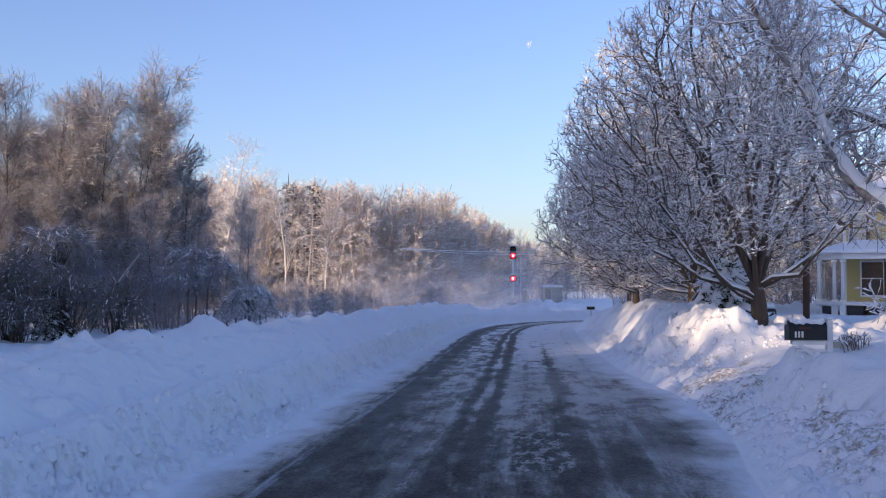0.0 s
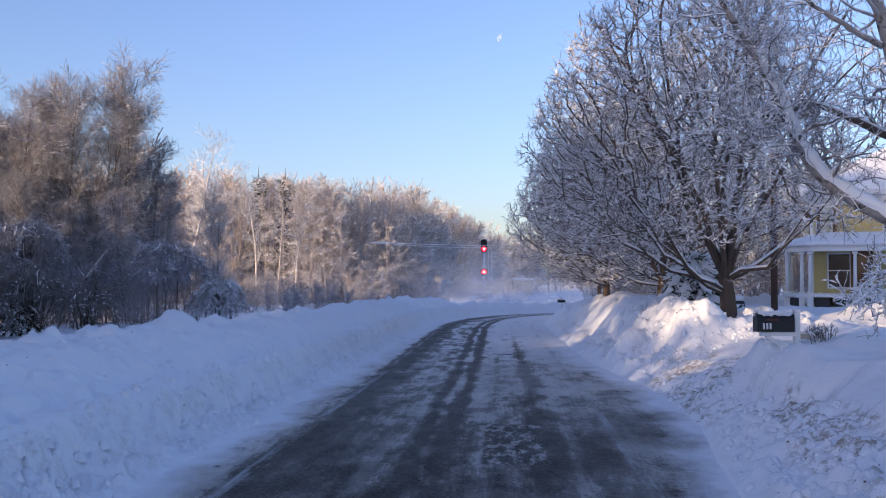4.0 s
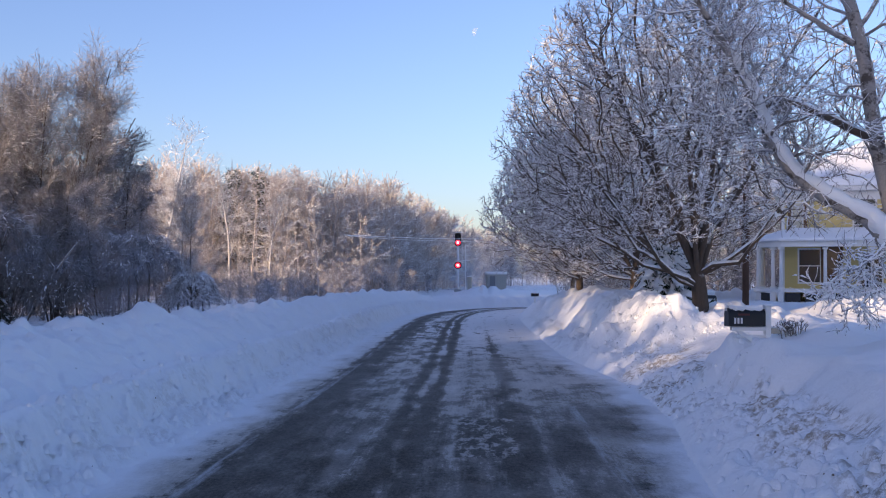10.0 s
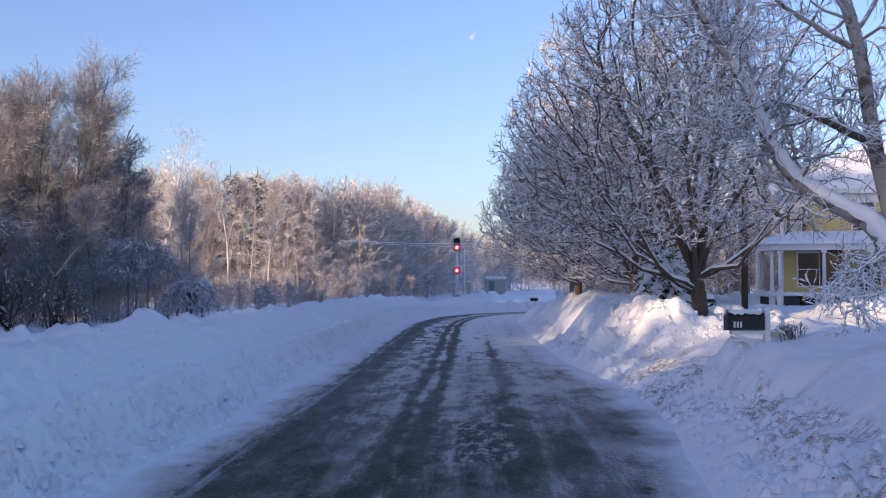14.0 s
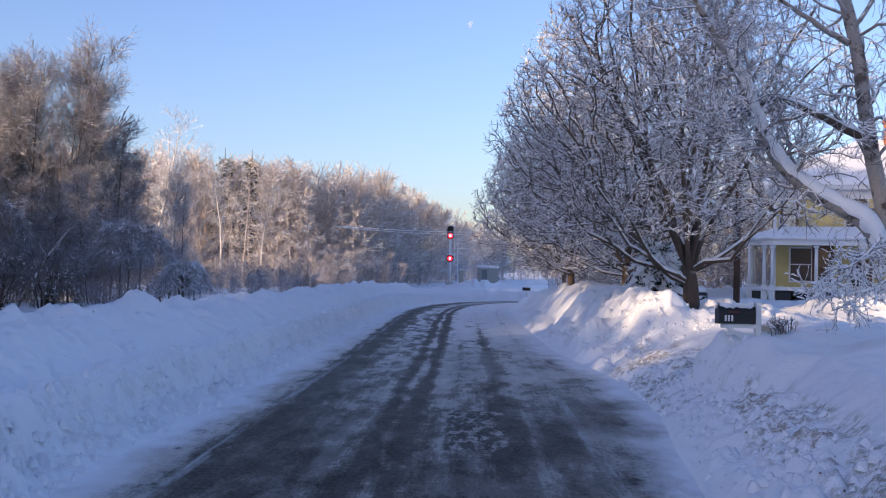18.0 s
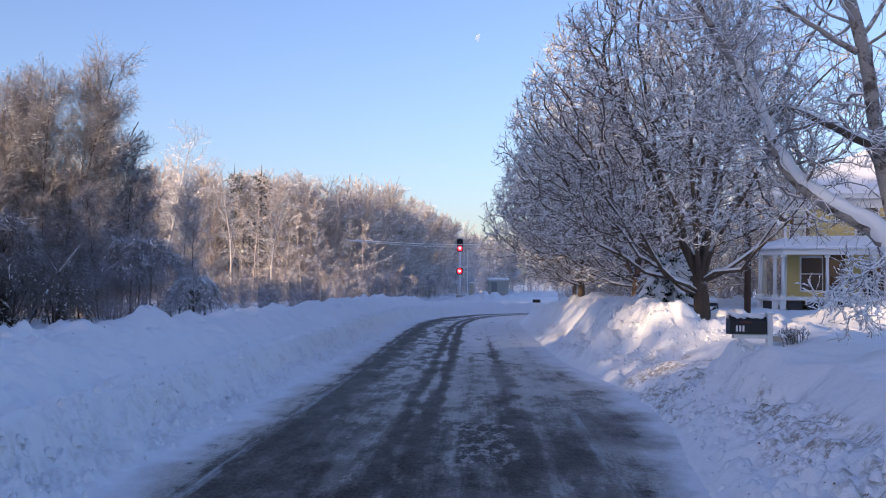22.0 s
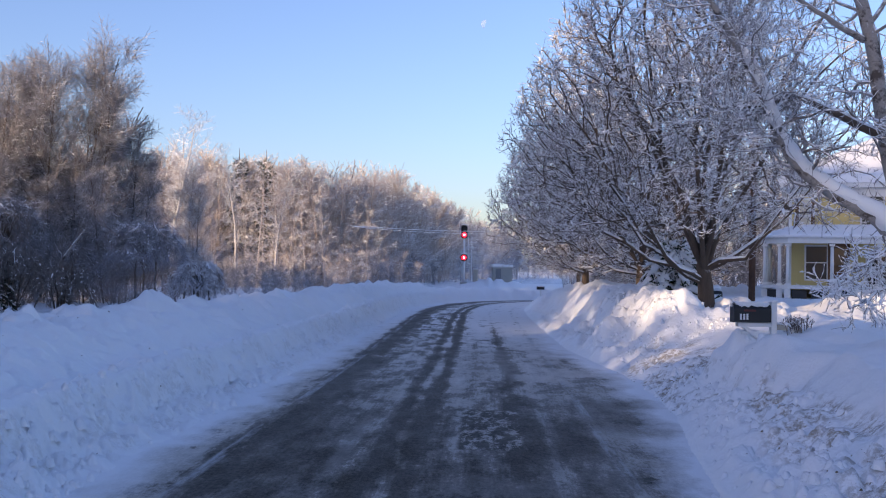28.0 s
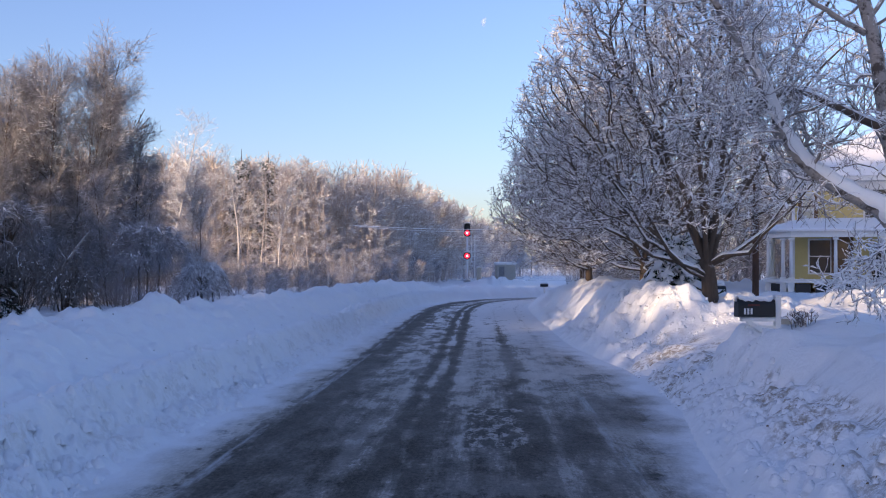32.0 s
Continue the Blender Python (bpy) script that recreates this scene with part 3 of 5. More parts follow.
    c = c + upv * r * 0.4
    V = np.stack([c + t * r * 2.4, c + side * r, c - t * r * 2.4, c - side * r, c + upv * r * flat * 1.3, c - upv * r * flat * 0.6], 1)
    o = np.arange(n)[:, None, None] * 6
    F = np.array([(0, 1, 4), (1, 2, 4), (2, 3, 4), (3, 0, 4), (1, 0, 5), (2, 1, 5), (3, 2, 5), (0, 3, 5)])[None] + o
    return V.reshape(-1, 3), F.reshape(-1, 3)


def stem(points, r0, r1, k=9, rng=None, wob=0.0):
    """A trunk through a few points, as one smooth polyline."""
    p = np.array(points, dtype=float)
    s = np.r_[0, np.cumsum(np.linalg.norm(np.diff(p, axis=0), axis=1))]
    q = np.linspace(0, s[-1], k)
    c = np.stack([np.interp(q, s, p[:, a]) for a in range(3)], 1)
    for _ in range(2):
        c[1:-1] = (c[:-2] + 2 * c[1:-1] + c[2:]) / 4
    if rng is not None and wob:
        c[1:] += rng.normal(size=(k - 1, 3)) * wob
    return c[None], np.linspace(r0, r1, k)[None]


def spread_of(p, c, rad, taper):
    """How far out points lie in an egg-shaped crown: 1 at its skin."""
    v = (p - np.array(c)) / np.array(rad)
    w = 1 + taper * np.maximum(v[..., 2:3], 0)
    v = v * np.concatenate([w, w, np.ones_like(w)], -1)
    return np.sqrt((v ** 2).sum(-1))


def span_tree(seeds, pts, bias):
    """Joins scattered points to the seed branches by shortest ways: parent of each node (seeds first)."""
    P = np.vstack([np.vstack(seeds), pts])
    n0, n = len(P) - len(pts), len(P)
    parent = np.full(n, -1)
    way = np.zeros(n)
    i = 0
    for s in seeds:
        for j in range(len(s)):
            if j:
                parent[i] = i - 1
                way[i] = way[i - 1] + np.linalg.norm(P[i] - P[i - 1])
            i += 1
    best = np.full(n, 1e9)
    at = np.zeros(n, dtype=np.int64)
    free = np.ones(n, dtype=bool)
    free[:n0] = False
    todo = np.arange(n0, n)
    for k in range(n0):
        c = np.linalg.norm(P[todo] - P[k], axis=1) + bias * way[k]
        m = c < best[todo]
        best[todo[m]], at[todo[m]] = c[m], k
    order = []
    for _ in range(n - n0):
        k = todo[np.argmin(best[todo])]
        parent[k] = at[k]
        way[k] = way[at[k]] + np.linalg.norm(P[k] - P[at[k]])
        order.append(k)
        todo = todo[todo != k]
        if len(todo):
            c = np.linalg.norm(P[todo] - P[k], axis=1) + bias * way[k]
            m = c < best[todo]
            best[todo[m]], at[todo[m]] = c[m], k
    return P, parent, order, n0


def branch_paths(P, parent, order, tip_r, power, least=0.0):
    """Splits the joined tree into branches, each a smooth line with its radii (as thick as its load)."""
    n = len(P)
    load = np.ones(n)
    kids = [[] for _ in range(n)]
    for k in order:
        kids[parent[k]].append(k)
    for k in order[::-1]:
        load[parent[k]] += load[k]
    main = [max(c, key=lambda j: load[j]) if c else -1 for c in kids]
    own = set(order)
    out = {}
    for k in order:
        p = parent[k]
        if p in own and main[p] == k:
            continue
        line, r = [P[p]], [tip_r * load[k] ** power]
        j = k
        while j >= 0:
            line.append(P[j])
            r.append(tip_r * load[j] ** power)
            j = main[j]
        line, r = np.array(line), np.array(r)
        K = 3 if len(line) < 4 else 6 if len(line) < 9 else 12
        s = np.linspace(0, 1, len(line))
        q = np.linspace(0, 1, K * 2)
        c = np.stack([np.interp(q, s, line[:, a]) for a in range(3)], 1)
        for _ in range(3):
            c[1:-1] = (c[:-2] + c[1:-1] + c[2:]) / 3
        c = np.stack([np.interp(np.linspace(0, 1, K), q, c[:, a]) for a in range(3)], 1)
        out.setdefault(K, []).append((c, np.maximum(np.interp(np.linspace(0, 1, K), s, r), least)))
    return {K: (np.array([c for c, _ in v]), np.array([r for _, r in v])) for K, v in out.items()}


def crown_tree(seed, trunk_h, trunk_r, centre, rad, step, leaders, low, tip_r=0.0075, spurs=3, spur_len=(0.10, 0.30), lump=3000, lump_size=(0.02, 0.045), bias=0.35, lean=(0.0, 0.0), taper=0.5, low_z=0.55, clear=(0.0, 0.0), sparse=99.0, slant=-99.0):
    """Arrays for a leafless snowy tree: a short trunk, upright leaders, low spreading limbs and a crown filled with branches.
    leaders: (tilt, azimuth, length); low: (azimuth, reach, rise)."""
    rng = np.random.default_rng(seed)
    top = np.array([lean[0], lean[1], trunk_h])
    T = stem([(0, 0, -0.6), (lean[0] * 0.3, lean[1] * 0.3, trunk_h * 0.5), tuple(top)], trunk_r * 1.25, trunk_r * 0.92, 7)
    seeds, srad = [], []
    for tilt, az, L in leaders:
        d = np.array([math.sin(radians(tilt)) * math.cos(radians(az)), math.sin(radians(tilt)) * math.sin(radians(az)), math.cos(radians(tilt))])
        pts = [top * (1 - rng.uniform(0.0, 0.5))]
        m = max(5, int(L / 0.45))
        for _ in range(m):
            d = unit(d + rng.normal(size=3) * 0.13 + np.array([0, 0, 0.045]))
            pts.append(pts[-1] + d * L / m)
        seeds.append(np.array(pts))
        srad.append(np.linspace(trunk_r * rng.uniform(0.34, 0.52), 0.020, m + 1))
    for az, reach, rise in low:
        m = max(5, int(reach / 0.4))
        a = radians(az)
        p0 = top * rng.uniform(0.45, 0.9)
        pts = []
        for j in range(m + 1):
            f = j / m
            pts.append(p0 + np.array([math.cos(a) * reach * f, math.sin(a) * reach * f, rise * (0.35 * f + 0.65 * f ** 2.2)]) + rng.normal(size=3) * 0.11 * min(1, 2 * f))
        seeds.append(np.array(pts))
        srad.append(np.linspace(trunk_r * rng.uniform(0.25, 0.38), 0.016, m + 1))
    c, rad = np.array(centre), np.array(rad)
    n = int(4.19 * rad.prod() / step ** 3)
    q = c + rng.uniform(-1, 1, (n * 3, 3)) * rad
    e = spread_of(q, c, rad, taper)
    ragged = 1 + 0.30 * (vnoise(np.arctan2(q[:, 1] - c[1], q[:, 0] - c[0]) * 2.2 + 9, q[:, 2] * 0.9, seed) + vnoise(q[:, 0] * 1.3, q[:, 2] * 1.3 + q[:, 1], seed + 3))
    q = q[(e < ragged) & (rng.random(len(q)) < 0.35 + 0.65 * e) & (q[:, 2] > low_z) & ((np.hypot(q[:, 0], q[:, 1]) > clear[0]) | (q[:, 2] > clear[1]))]
    q = q[q[:, 0] > slant + 0.42 * (q[:, 2] - 5.7)]
    q = q[: int(n * 0.9)]
    q = q[(q[:, 0] < sparse) | (rng.random(len(q)) < 0.30)]
    P, parent, order, n0 = span_tree(seeds, q, bias)
    paths = branch_paths(P, parent, order, tip_r, 0.34)
    fine, thick, snowy = [], [], []
    for K, (L, R) in paths.items():
        L = L + np.concatenate([np.zeros((len(L), 1, 3)), rng.normal(size=(len(L), K - 1, 3)) * step * 0.09], 1)
        thick.append(tubes(L, R, 4 if K > 3 else 3))
        S, SR = grow(rng, L, R, spurs * (1 if K == 3 else 3 if K == 6 else 7), (0.15, 1.0), (28, 70), spur_len, 3, 0.10, 0.22, 0.8, 0.6, 0.2, tip_r * 0.72)
        SR = np.minimum(SR, tip_r * 1.05)
        fine.append(tubes(S, SR, 3))
        S2, SR2 = grow(rng, S, SR, 1, (0.3, 1.0), (30, 70), (spur_len[0] * 0.5, spur_len[1] * 0.6), 2, 0.1, 0.2, 0.9, 0.7, 0.2, tip_r * 0.66)
        fine.append(tubes(S2, SR2, 3))
        snowy.append(clumps(rng, L, max(10, int(lump * len(L) / len(order) * K / 5)), (lump_size[0], lump_size[1])))
        snowy.append(clumps(rng, S, max(10, int(lump * 1.5 * len(L) / len(order))), (lump_size[0] * 0.6, lump_size[1] * 0.6)))
    lay = []
    for sd, r in list(zip(seeds, srad))[len(leaders):]:
        m = int(len(sd) * 0.75)
        p, rr = sd[:m].copy(), r[:m] * 0.8 * (1 + 0.15 * rng.normal(size=m))
        p[:, 2] += r[:m] * 0.75
        rr[0] = rr[-1] = 0.004
        lay.append(tubes(p[None], rr[None], 6))
    return dict(trunk=tubes(*T, 10), stem_snow=lay, stems=[tubes(p[None], r[None], 7) for p, r in zip(seeds, srad)],
                limbs=join(*thick), twigs=join(*fine), snow=join(*snowy))


def tree_thing(name, label, x, y, parts, bark=None, twig=None, group="", turn=0.0, category="tree"):
    ob = thing(name, label, category, pose(x, y, floor_z(x, y) - 0.02, 0, 0, turn), group)
    link_mesh("trunk", *parts["trunk"], bark or M_BARK, ob, smooth=True)
    if "limbs" in parts:
        tagged(link_mesh("branchwork", *parts["limbs"], bark or M_BARK, ob, smooth=True), kind="stuff")
    for s in parts.get("stems", ()):
        link_mesh("stem", *s, bark or M_BARK, ob, smooth=True)
    for s in parts.get("stem_snow", ()):
        link_mesh("snow_ridge", *s, M_SNOW, ob, "snow lying along a low stem", smooth=True)
    tagged(link_mesh("crown", *parts["twigs"], twig or M_TWIG, ob, "dense frosted twigs"), kind="stuff")
    if "snow" in parts:
        tagged(link_mesh("snow_cover", *parts["snow"], M_SNOW, ob, "lumps of snow on the branches"), kind="stuff")
    return ob


# the trees of the front garden
big = crown_tree(11, 0.95, 0.165, (-0.35, 0, 4.9), (4.25, 3.7, 5.2), 0.345,
                 [(3, 20, 8.2), (9, 170, 8.0), (12, 60, 7.4), (15, 300, 7.2), (20, 200, 6.6), (20, 350, 5.6), (26, 120, 6.0), (32, 240, 5.4), (30, 160, 5.6)],
                 [(185, 3.9, 2.4), (160, 3.3, 3.3), (218, 3.0, 2.6), (8, 2.6, 2.8), (325, 2.2, 1.8), (200, 2.0, 1.7)],
                 0.0066, 4, (0.10, 0.30), 7000, (0.020, 0.042), lean=(-0.12, 0.05), taper=1.55, low_z=1.5, clear=(2.1, 3.3), sparse=0.9, slant=-3.7)
tree_thing("garden_tree", "large leafless tree with low forked stems, snow on every twig", 5.62, 23.4, big)
second = crown_tree(12, 0.9, 0.14, (0.1, 0, 3.7), (4.2, 3.8, 3.9), 0.42,
                    [(5, 40, 5.6), (14, 190, 5.4), (22, 300, 5.0), (28, 120, 4.8), (34, 220, 4.4)],
                    [(180, 3.4, 1.9), (200, 3.2, 2.6), (160, 3.2, 1.3), (240, 2.8, 1.6), (350, 2.8, 1.6), (140, 2.8, 2.4)],
                    0.0085, 4, (0.12, 0.34), 4500, (0.024, 0.048))
tree_thing("garden_tree", "broad leafless tree with snow-covered spreading limbs", 5.6, 31.5, second)
third = crown_tree(13, 0.9, 0.08, (0, 0, 3.2), (4.0, 3.4, 3.4), 0.50,
                   [(6, 40, 4.8), (16, 190, 4.6), (24, 300, 4.2), (32, 120, 4.0)],
                   [(180, 3.3, 1.7), (205, 3.0, 2.2), (150, 2.8, 1.3), (350, 2.6, 1.6)],
                   0.011, 4, (0.15, 0.40), 2600, (0.026, 0.05))
# paler twig colour for rime and for the sunlight on this crown
ob = tree_thing("garden_tree", "rounded leafless tree white with rime beside the road bank", 4.9, 41.0, third, twig=M_RIME)
ob.scale = (0.9, 0.9, 1.0)
fourth = crown_tree(14, 1.0, 0.13, (0, 0, 3.9), (3.9, 3.4, 3.5), 0.55,
                    [(6, 40, 5.2), (16, 190, 5.0), (24, 300, 4.6), (32, 120, 4.2)],
                    [(180, 3.0, 1.9), (60, 3.0, 2.2), (300, 2.8, 1.8)],
                    0.013, 3, (0.18, 0.45), 1200, (0.03, 0.055))
# lighter twigs here too, rime with some sunlight put into the colour
ob = tree_thing("garden_tree", "leafless tree thick with snow between its neighbours", 4.6, 36.5, second, twig=M_RIME_GREY, turn=40)
ob.scale = (0.80, 0.80, 0.92)
tree_thing("garden_tree", "leafless tree with frosted twigs behind the snow bank", 8.6, 48.0, fourth)
tree_thing("garden_tree", "small leafless tree rimed white by the bend", 7.6, 55.0, third, twig=M_RIME, turn=100)
tree_thing("garden_tree", "leafless frosted tree beside the house", 13.5, 57.0, fourth, twig=M_TWIG_BROWN, turn=60)


# the birch with a bowed, snow-laden stem
def make_birch():
    x0, y0 = 5.0, 12.0
    ob = thing("birch_tree", "pale birch with a bowed stem under thick snow", "tree", pose(x0, y0, 0))
    rng = np.random.default_rng(5)

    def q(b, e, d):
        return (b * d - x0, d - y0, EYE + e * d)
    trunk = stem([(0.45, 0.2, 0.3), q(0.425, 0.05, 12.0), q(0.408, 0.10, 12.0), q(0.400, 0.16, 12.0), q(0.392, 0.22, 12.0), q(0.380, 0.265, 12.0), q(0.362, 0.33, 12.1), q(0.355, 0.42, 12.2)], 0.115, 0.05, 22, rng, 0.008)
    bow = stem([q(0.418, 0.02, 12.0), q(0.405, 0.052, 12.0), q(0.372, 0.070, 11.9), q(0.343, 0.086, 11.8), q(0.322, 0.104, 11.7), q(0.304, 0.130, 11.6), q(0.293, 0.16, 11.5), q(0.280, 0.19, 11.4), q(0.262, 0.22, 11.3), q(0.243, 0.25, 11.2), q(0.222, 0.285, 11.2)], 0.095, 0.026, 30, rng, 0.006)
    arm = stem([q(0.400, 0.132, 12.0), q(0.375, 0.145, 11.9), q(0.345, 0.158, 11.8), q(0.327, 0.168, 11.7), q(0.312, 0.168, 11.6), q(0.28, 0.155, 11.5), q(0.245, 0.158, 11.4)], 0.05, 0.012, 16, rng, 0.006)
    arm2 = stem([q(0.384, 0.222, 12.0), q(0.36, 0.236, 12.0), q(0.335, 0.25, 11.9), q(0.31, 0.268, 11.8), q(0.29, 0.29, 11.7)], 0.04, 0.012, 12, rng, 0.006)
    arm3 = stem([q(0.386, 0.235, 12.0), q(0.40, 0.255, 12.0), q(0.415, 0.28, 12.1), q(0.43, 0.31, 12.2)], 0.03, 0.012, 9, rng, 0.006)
    link_mesh("trunk", *tubes(*trunk, 12), M_BIRCH, ob, smooth=True)
    link_mesh("bowed_stem", *tubes(*bow, 12), M_BIRCH, ob, "bent stem with snow on its upper side", smooth=True)
    link_mesh("limb", *tubes(*arm, 8), M_BARK, ob, "dark limb with snow on top", smooth=True)
    for a in (arm2, arm3):
        link_mesh("limb", *tubes(*a, 8), M_BIRCH, ob, smooth=True)
    # the thick snow lying on the bowed stem
    c = bow[0][0].copy()
    n = 23
    lay = c[:n] + np.array([0, -0.02, 0.055]) + rng.normal(size=(n, 3)) * 0.007
    rr = np.linspace(0.115, 0.05, n) * (1 + 0.12 * rng.normal(size=n))
    rr[0] = rr[-1] = 0.02
    link_mesh("snow_cover", *tubes(lay[None], rr[None], 10), M_SNOW, ob, "thick rounded snow", smooth=True)
    lay = arm[0][0][1:11] + np.array([0, 0, 0.028])
    link_mesh("snow_cover", *tubes(lay[None], np.linspace(0.04, 0.02, 10)[None], 8), M_SNOW, ob, smooth=True)
    allP, allR = [], []
    for s, m in ((trunk, 26), (bow, 34), (arm, 20), (arm2, 14), (arm3, 10)):
        P, R = grow(rng, *s, m, (0.3, 1.0), (30, 75), (0.6, 1.4), 7, 0.02, 0.20, 0.35, 0.3, 0.3, 0.006)
        allP.append(P)
        allR.append(np.minimum(R, 0.02))
    P, R = np.vstack(allP), np.vstack(allR)
    P2, R2 = grow(rng, P, R, 7, (0.15, 1.0), (25, 65), (0.25, 0.65), 5, -0.03, 0.22, 0.5, 0.5, 0.3, 0.0032)
    P3, R3 = grow(rng, P2, R2, 4, (0.2, 1.0), (25, 60), (0.15, 0.4), 3, -0.03, 0.16, 0.8, 0.6, 0.3, 0.0028)
    tagged(link_mesh("crown", *join(tubes(P, R, 5), tubes(P2, R2, 3), tubes(P3, R3, 3)), M_TWIG, ob, "fine twigs with frost"), kind="stuff")
    tagged(link_mesh("snow_cover", *join(clumps(rng, P, 500, (0.012, 0.026)), clumps(rng, P2, 900, (0.008, 0.016))), M_SNOW, ob), kind="stuff")
    # the spray of twigs at the end of the dark limb, thick with snow
    P, R = grow(rng, *arm, 34, (0.45, 1.0), (35, 80), (0.25, 0.6), 6, -0.05, 0.24, 0.5, 0.4, 0.2, 0.005)
    P2, R2 = grow(rng, P, R, 7, (0.1, 1.0), (25, 70), (0.10, 0.28), 4, -0.04, 0.26, 0.7, 0.6, 0.2, 0.0035)
    tagged(link_mesh("spray", *join(tubes(P, R, 4), tubes(P2, R2, 3)), M_TWIG, ob, "knobbly twigs under snow"), kind="stuff")
    tagged(link_mesh("snow_cover", *join(clumps(rng, P, 420, (0.010, 0.022), 0.8), clumps(rng, P2, 900, (0.006, 0.014), 0.8)), M_SNOW, ob), kind="stuff")
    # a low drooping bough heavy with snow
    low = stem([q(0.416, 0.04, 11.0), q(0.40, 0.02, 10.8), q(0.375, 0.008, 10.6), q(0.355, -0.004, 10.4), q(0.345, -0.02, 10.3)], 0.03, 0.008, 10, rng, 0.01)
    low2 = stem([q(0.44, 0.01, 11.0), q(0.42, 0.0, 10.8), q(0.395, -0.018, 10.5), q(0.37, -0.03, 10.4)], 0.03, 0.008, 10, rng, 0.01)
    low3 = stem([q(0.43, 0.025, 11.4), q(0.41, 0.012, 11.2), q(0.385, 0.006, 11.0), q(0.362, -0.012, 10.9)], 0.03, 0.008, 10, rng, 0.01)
    P = np.vstack([low[0], low2[0], low3[0]])
    R = np.vstack([low[1], low2[1], low3[1]]) * 0.7
    P1, R1 = grow(rng, P, R, 20, (0.1, 1.0), (30, 75), (0.25, 0.5), 5, 0.0, 0.22, 0.5, 0.4, 0.3, 0.0045)
    P2, R2 = grow(rng, P1, R1, 8, (0.1, 1.0), (25, 65), (0.10, 0.24), 3, 0.0, 0.24, 0.8, 0.6, 0.2, 0.0035)
    tagged(link_mesh("bough", *join(tubes(P, R, 6), tubes(P1, R1, 4), tubes(P2, R2, 3)), M_TWIG, ob, "low boughs bent by snow"), kind="stuff")
    tagged(link_mesh("snow_cover", *join(clumps(rng, P1, 1000, (0.008, 0.019), 0.8), clumps(rng, P2, 2600, (0.005, 0.013), 0.8)), M_SNOW, ob), kind="stuff")
    return ob


make_birch()


# ---------------- woods along the other side ----------------
def slim_tree(seed, height, r=0.11, limbs=22, boughs=6, twigs=3, twig_r=0.02, narrow=(18, 50), first=0.25, bend=0.03, up=0.12, reach=(0.22, 0.36), sides=4, k1=4, droop=0.0, fine=(0.06, 0.12)):
    rng = np.random.default_rng(seed)
    pts, d = [np.array([0, 0, -0.5])], np.array([rng.uniform(-0.08, 0.08), rng.uniform(-0.08, 0.08), 1.0])
    for _ in range(6):
        d = unit(d + rng.normal(size=3) * bend)
        pts.append(pts[-1] + d * (height + 0.5) / 6)
    T = (np.array([pts]), np.linspace(r, 0.02, 7)[None])
    L1 = grow(rng, *T, limbs, (first, 0.98), narrow, (height * reach[0], height * reach[1]), k1, up, 0.10, 0.45, 0.3, 0.62, twig_r * 0.8)
    L2 = grow(rng, *L1, boughs, (0.15, 1.0), (25, 55), (height * fine[0], height * fine[1]), 3 if twigs else 2, up * 0.6 - droop, 0.12, 0.55, 0.5, 0.4, twig_r * 0.8)
    out = dict(trunk=tubes(*T, 6 if sides > 3 else 4), limbs=tubes(*L1, sides))
    if twigs:
        L3 = grow(rng, *L2, twigs, (0.1, 1.0), (25, 60), (height * fine[0] * 0.6, height * fine[1] * 0.6), 2, -droop, 0.14, 0.8, 0.7, 0.3, twig_r * 0.7)
        out["twigs"] = join(tubes(*L2, 3), tubes(*L3, 3))
    else:
        out["twigs"] = tubes(*L2, 3)
    return out


def scatter(name, label, kinds, spots, material, seed):
    """Many trees joined into one piece of woodland. spots: x, y, z, scale."""
    rng = np.random.default_rng(seed)
    got = []
    for x, y, z, sc in spots:
        V, F = kinds[rng.integers(len(kinds))]
        a = rng.uniform(0, math.tau)
        c, s = math.cos(a), math.sin(a)
        w = sc * rng.uniform(0.85, 1.15)
        M = np.array([[c * w, -s * w, 0], [s * w, c * w, 0], [0, 0, sc]])
        got.append((V @ M.T + np.array([x, y, z]), F))
    ob = link_mesh(name, *join(*got), material)
    return tagged(ob, label, "woodland", kind="stuff")


def ground_many(pts):
    z = ground_height(np.array([p[0] for p in pts]), np.array([p[1] for p in pts]))
    return [(p[0], p[1], float(h) - 0.05, p[2]) for p, h in zip(pts, z)]


# front of the wood: a line that runs from the near left to beyond the bend
EDGE = np.array([(-31, 84), (-20, 85), (-11.5, 88), (-5.4, 93), (-3.6, 112), (0, 150), (6, 200), (22, 240), (60, 262), (120, 280)], dtype=float)


def wood_spots(seed, n, s0, s1, depth, size):
    rng = np.random.default_rng(seed)
    seg = np.r_[0, np.cumsum(np.linalg.norm(np.diff(EDGE, axis=0), axis=1))]
    s = rng.uniform(s0, s1, n)
    x, y = np.interp(s, seg, EDGE[:, 0]), np.interp(s, seg, EDGE[:, 1])
    back = rng.uniform(depth[0], depth[1], n)
    tx, ty = np.interp(s + 2, seg, EDGE[:, 0]) - x, np.interp(s + 2, seg, EDGE[:, 1]) - y
    l = np.hypot(tx, ty) + 1e-6
    x, y = x - ty / l * back, y + tx / l * back
    return ground_many([(a, b, c) for a, b, c in zip(x, y, rng.uniform(size[0], size[1], n))])


def whole(t):
    return join(t["trunk"], t["limbs"], t["twigs"])


far_kinds = [whole(slim_tree(40 + i, 9.6, 0.09, 26, 13, 0, 0.026, (25, 70), 0.10, 0.05, 0.12, (0.24, 0.38), sides=3, k1=3, fine=(0.08, 0.17))) for i in range(6)]
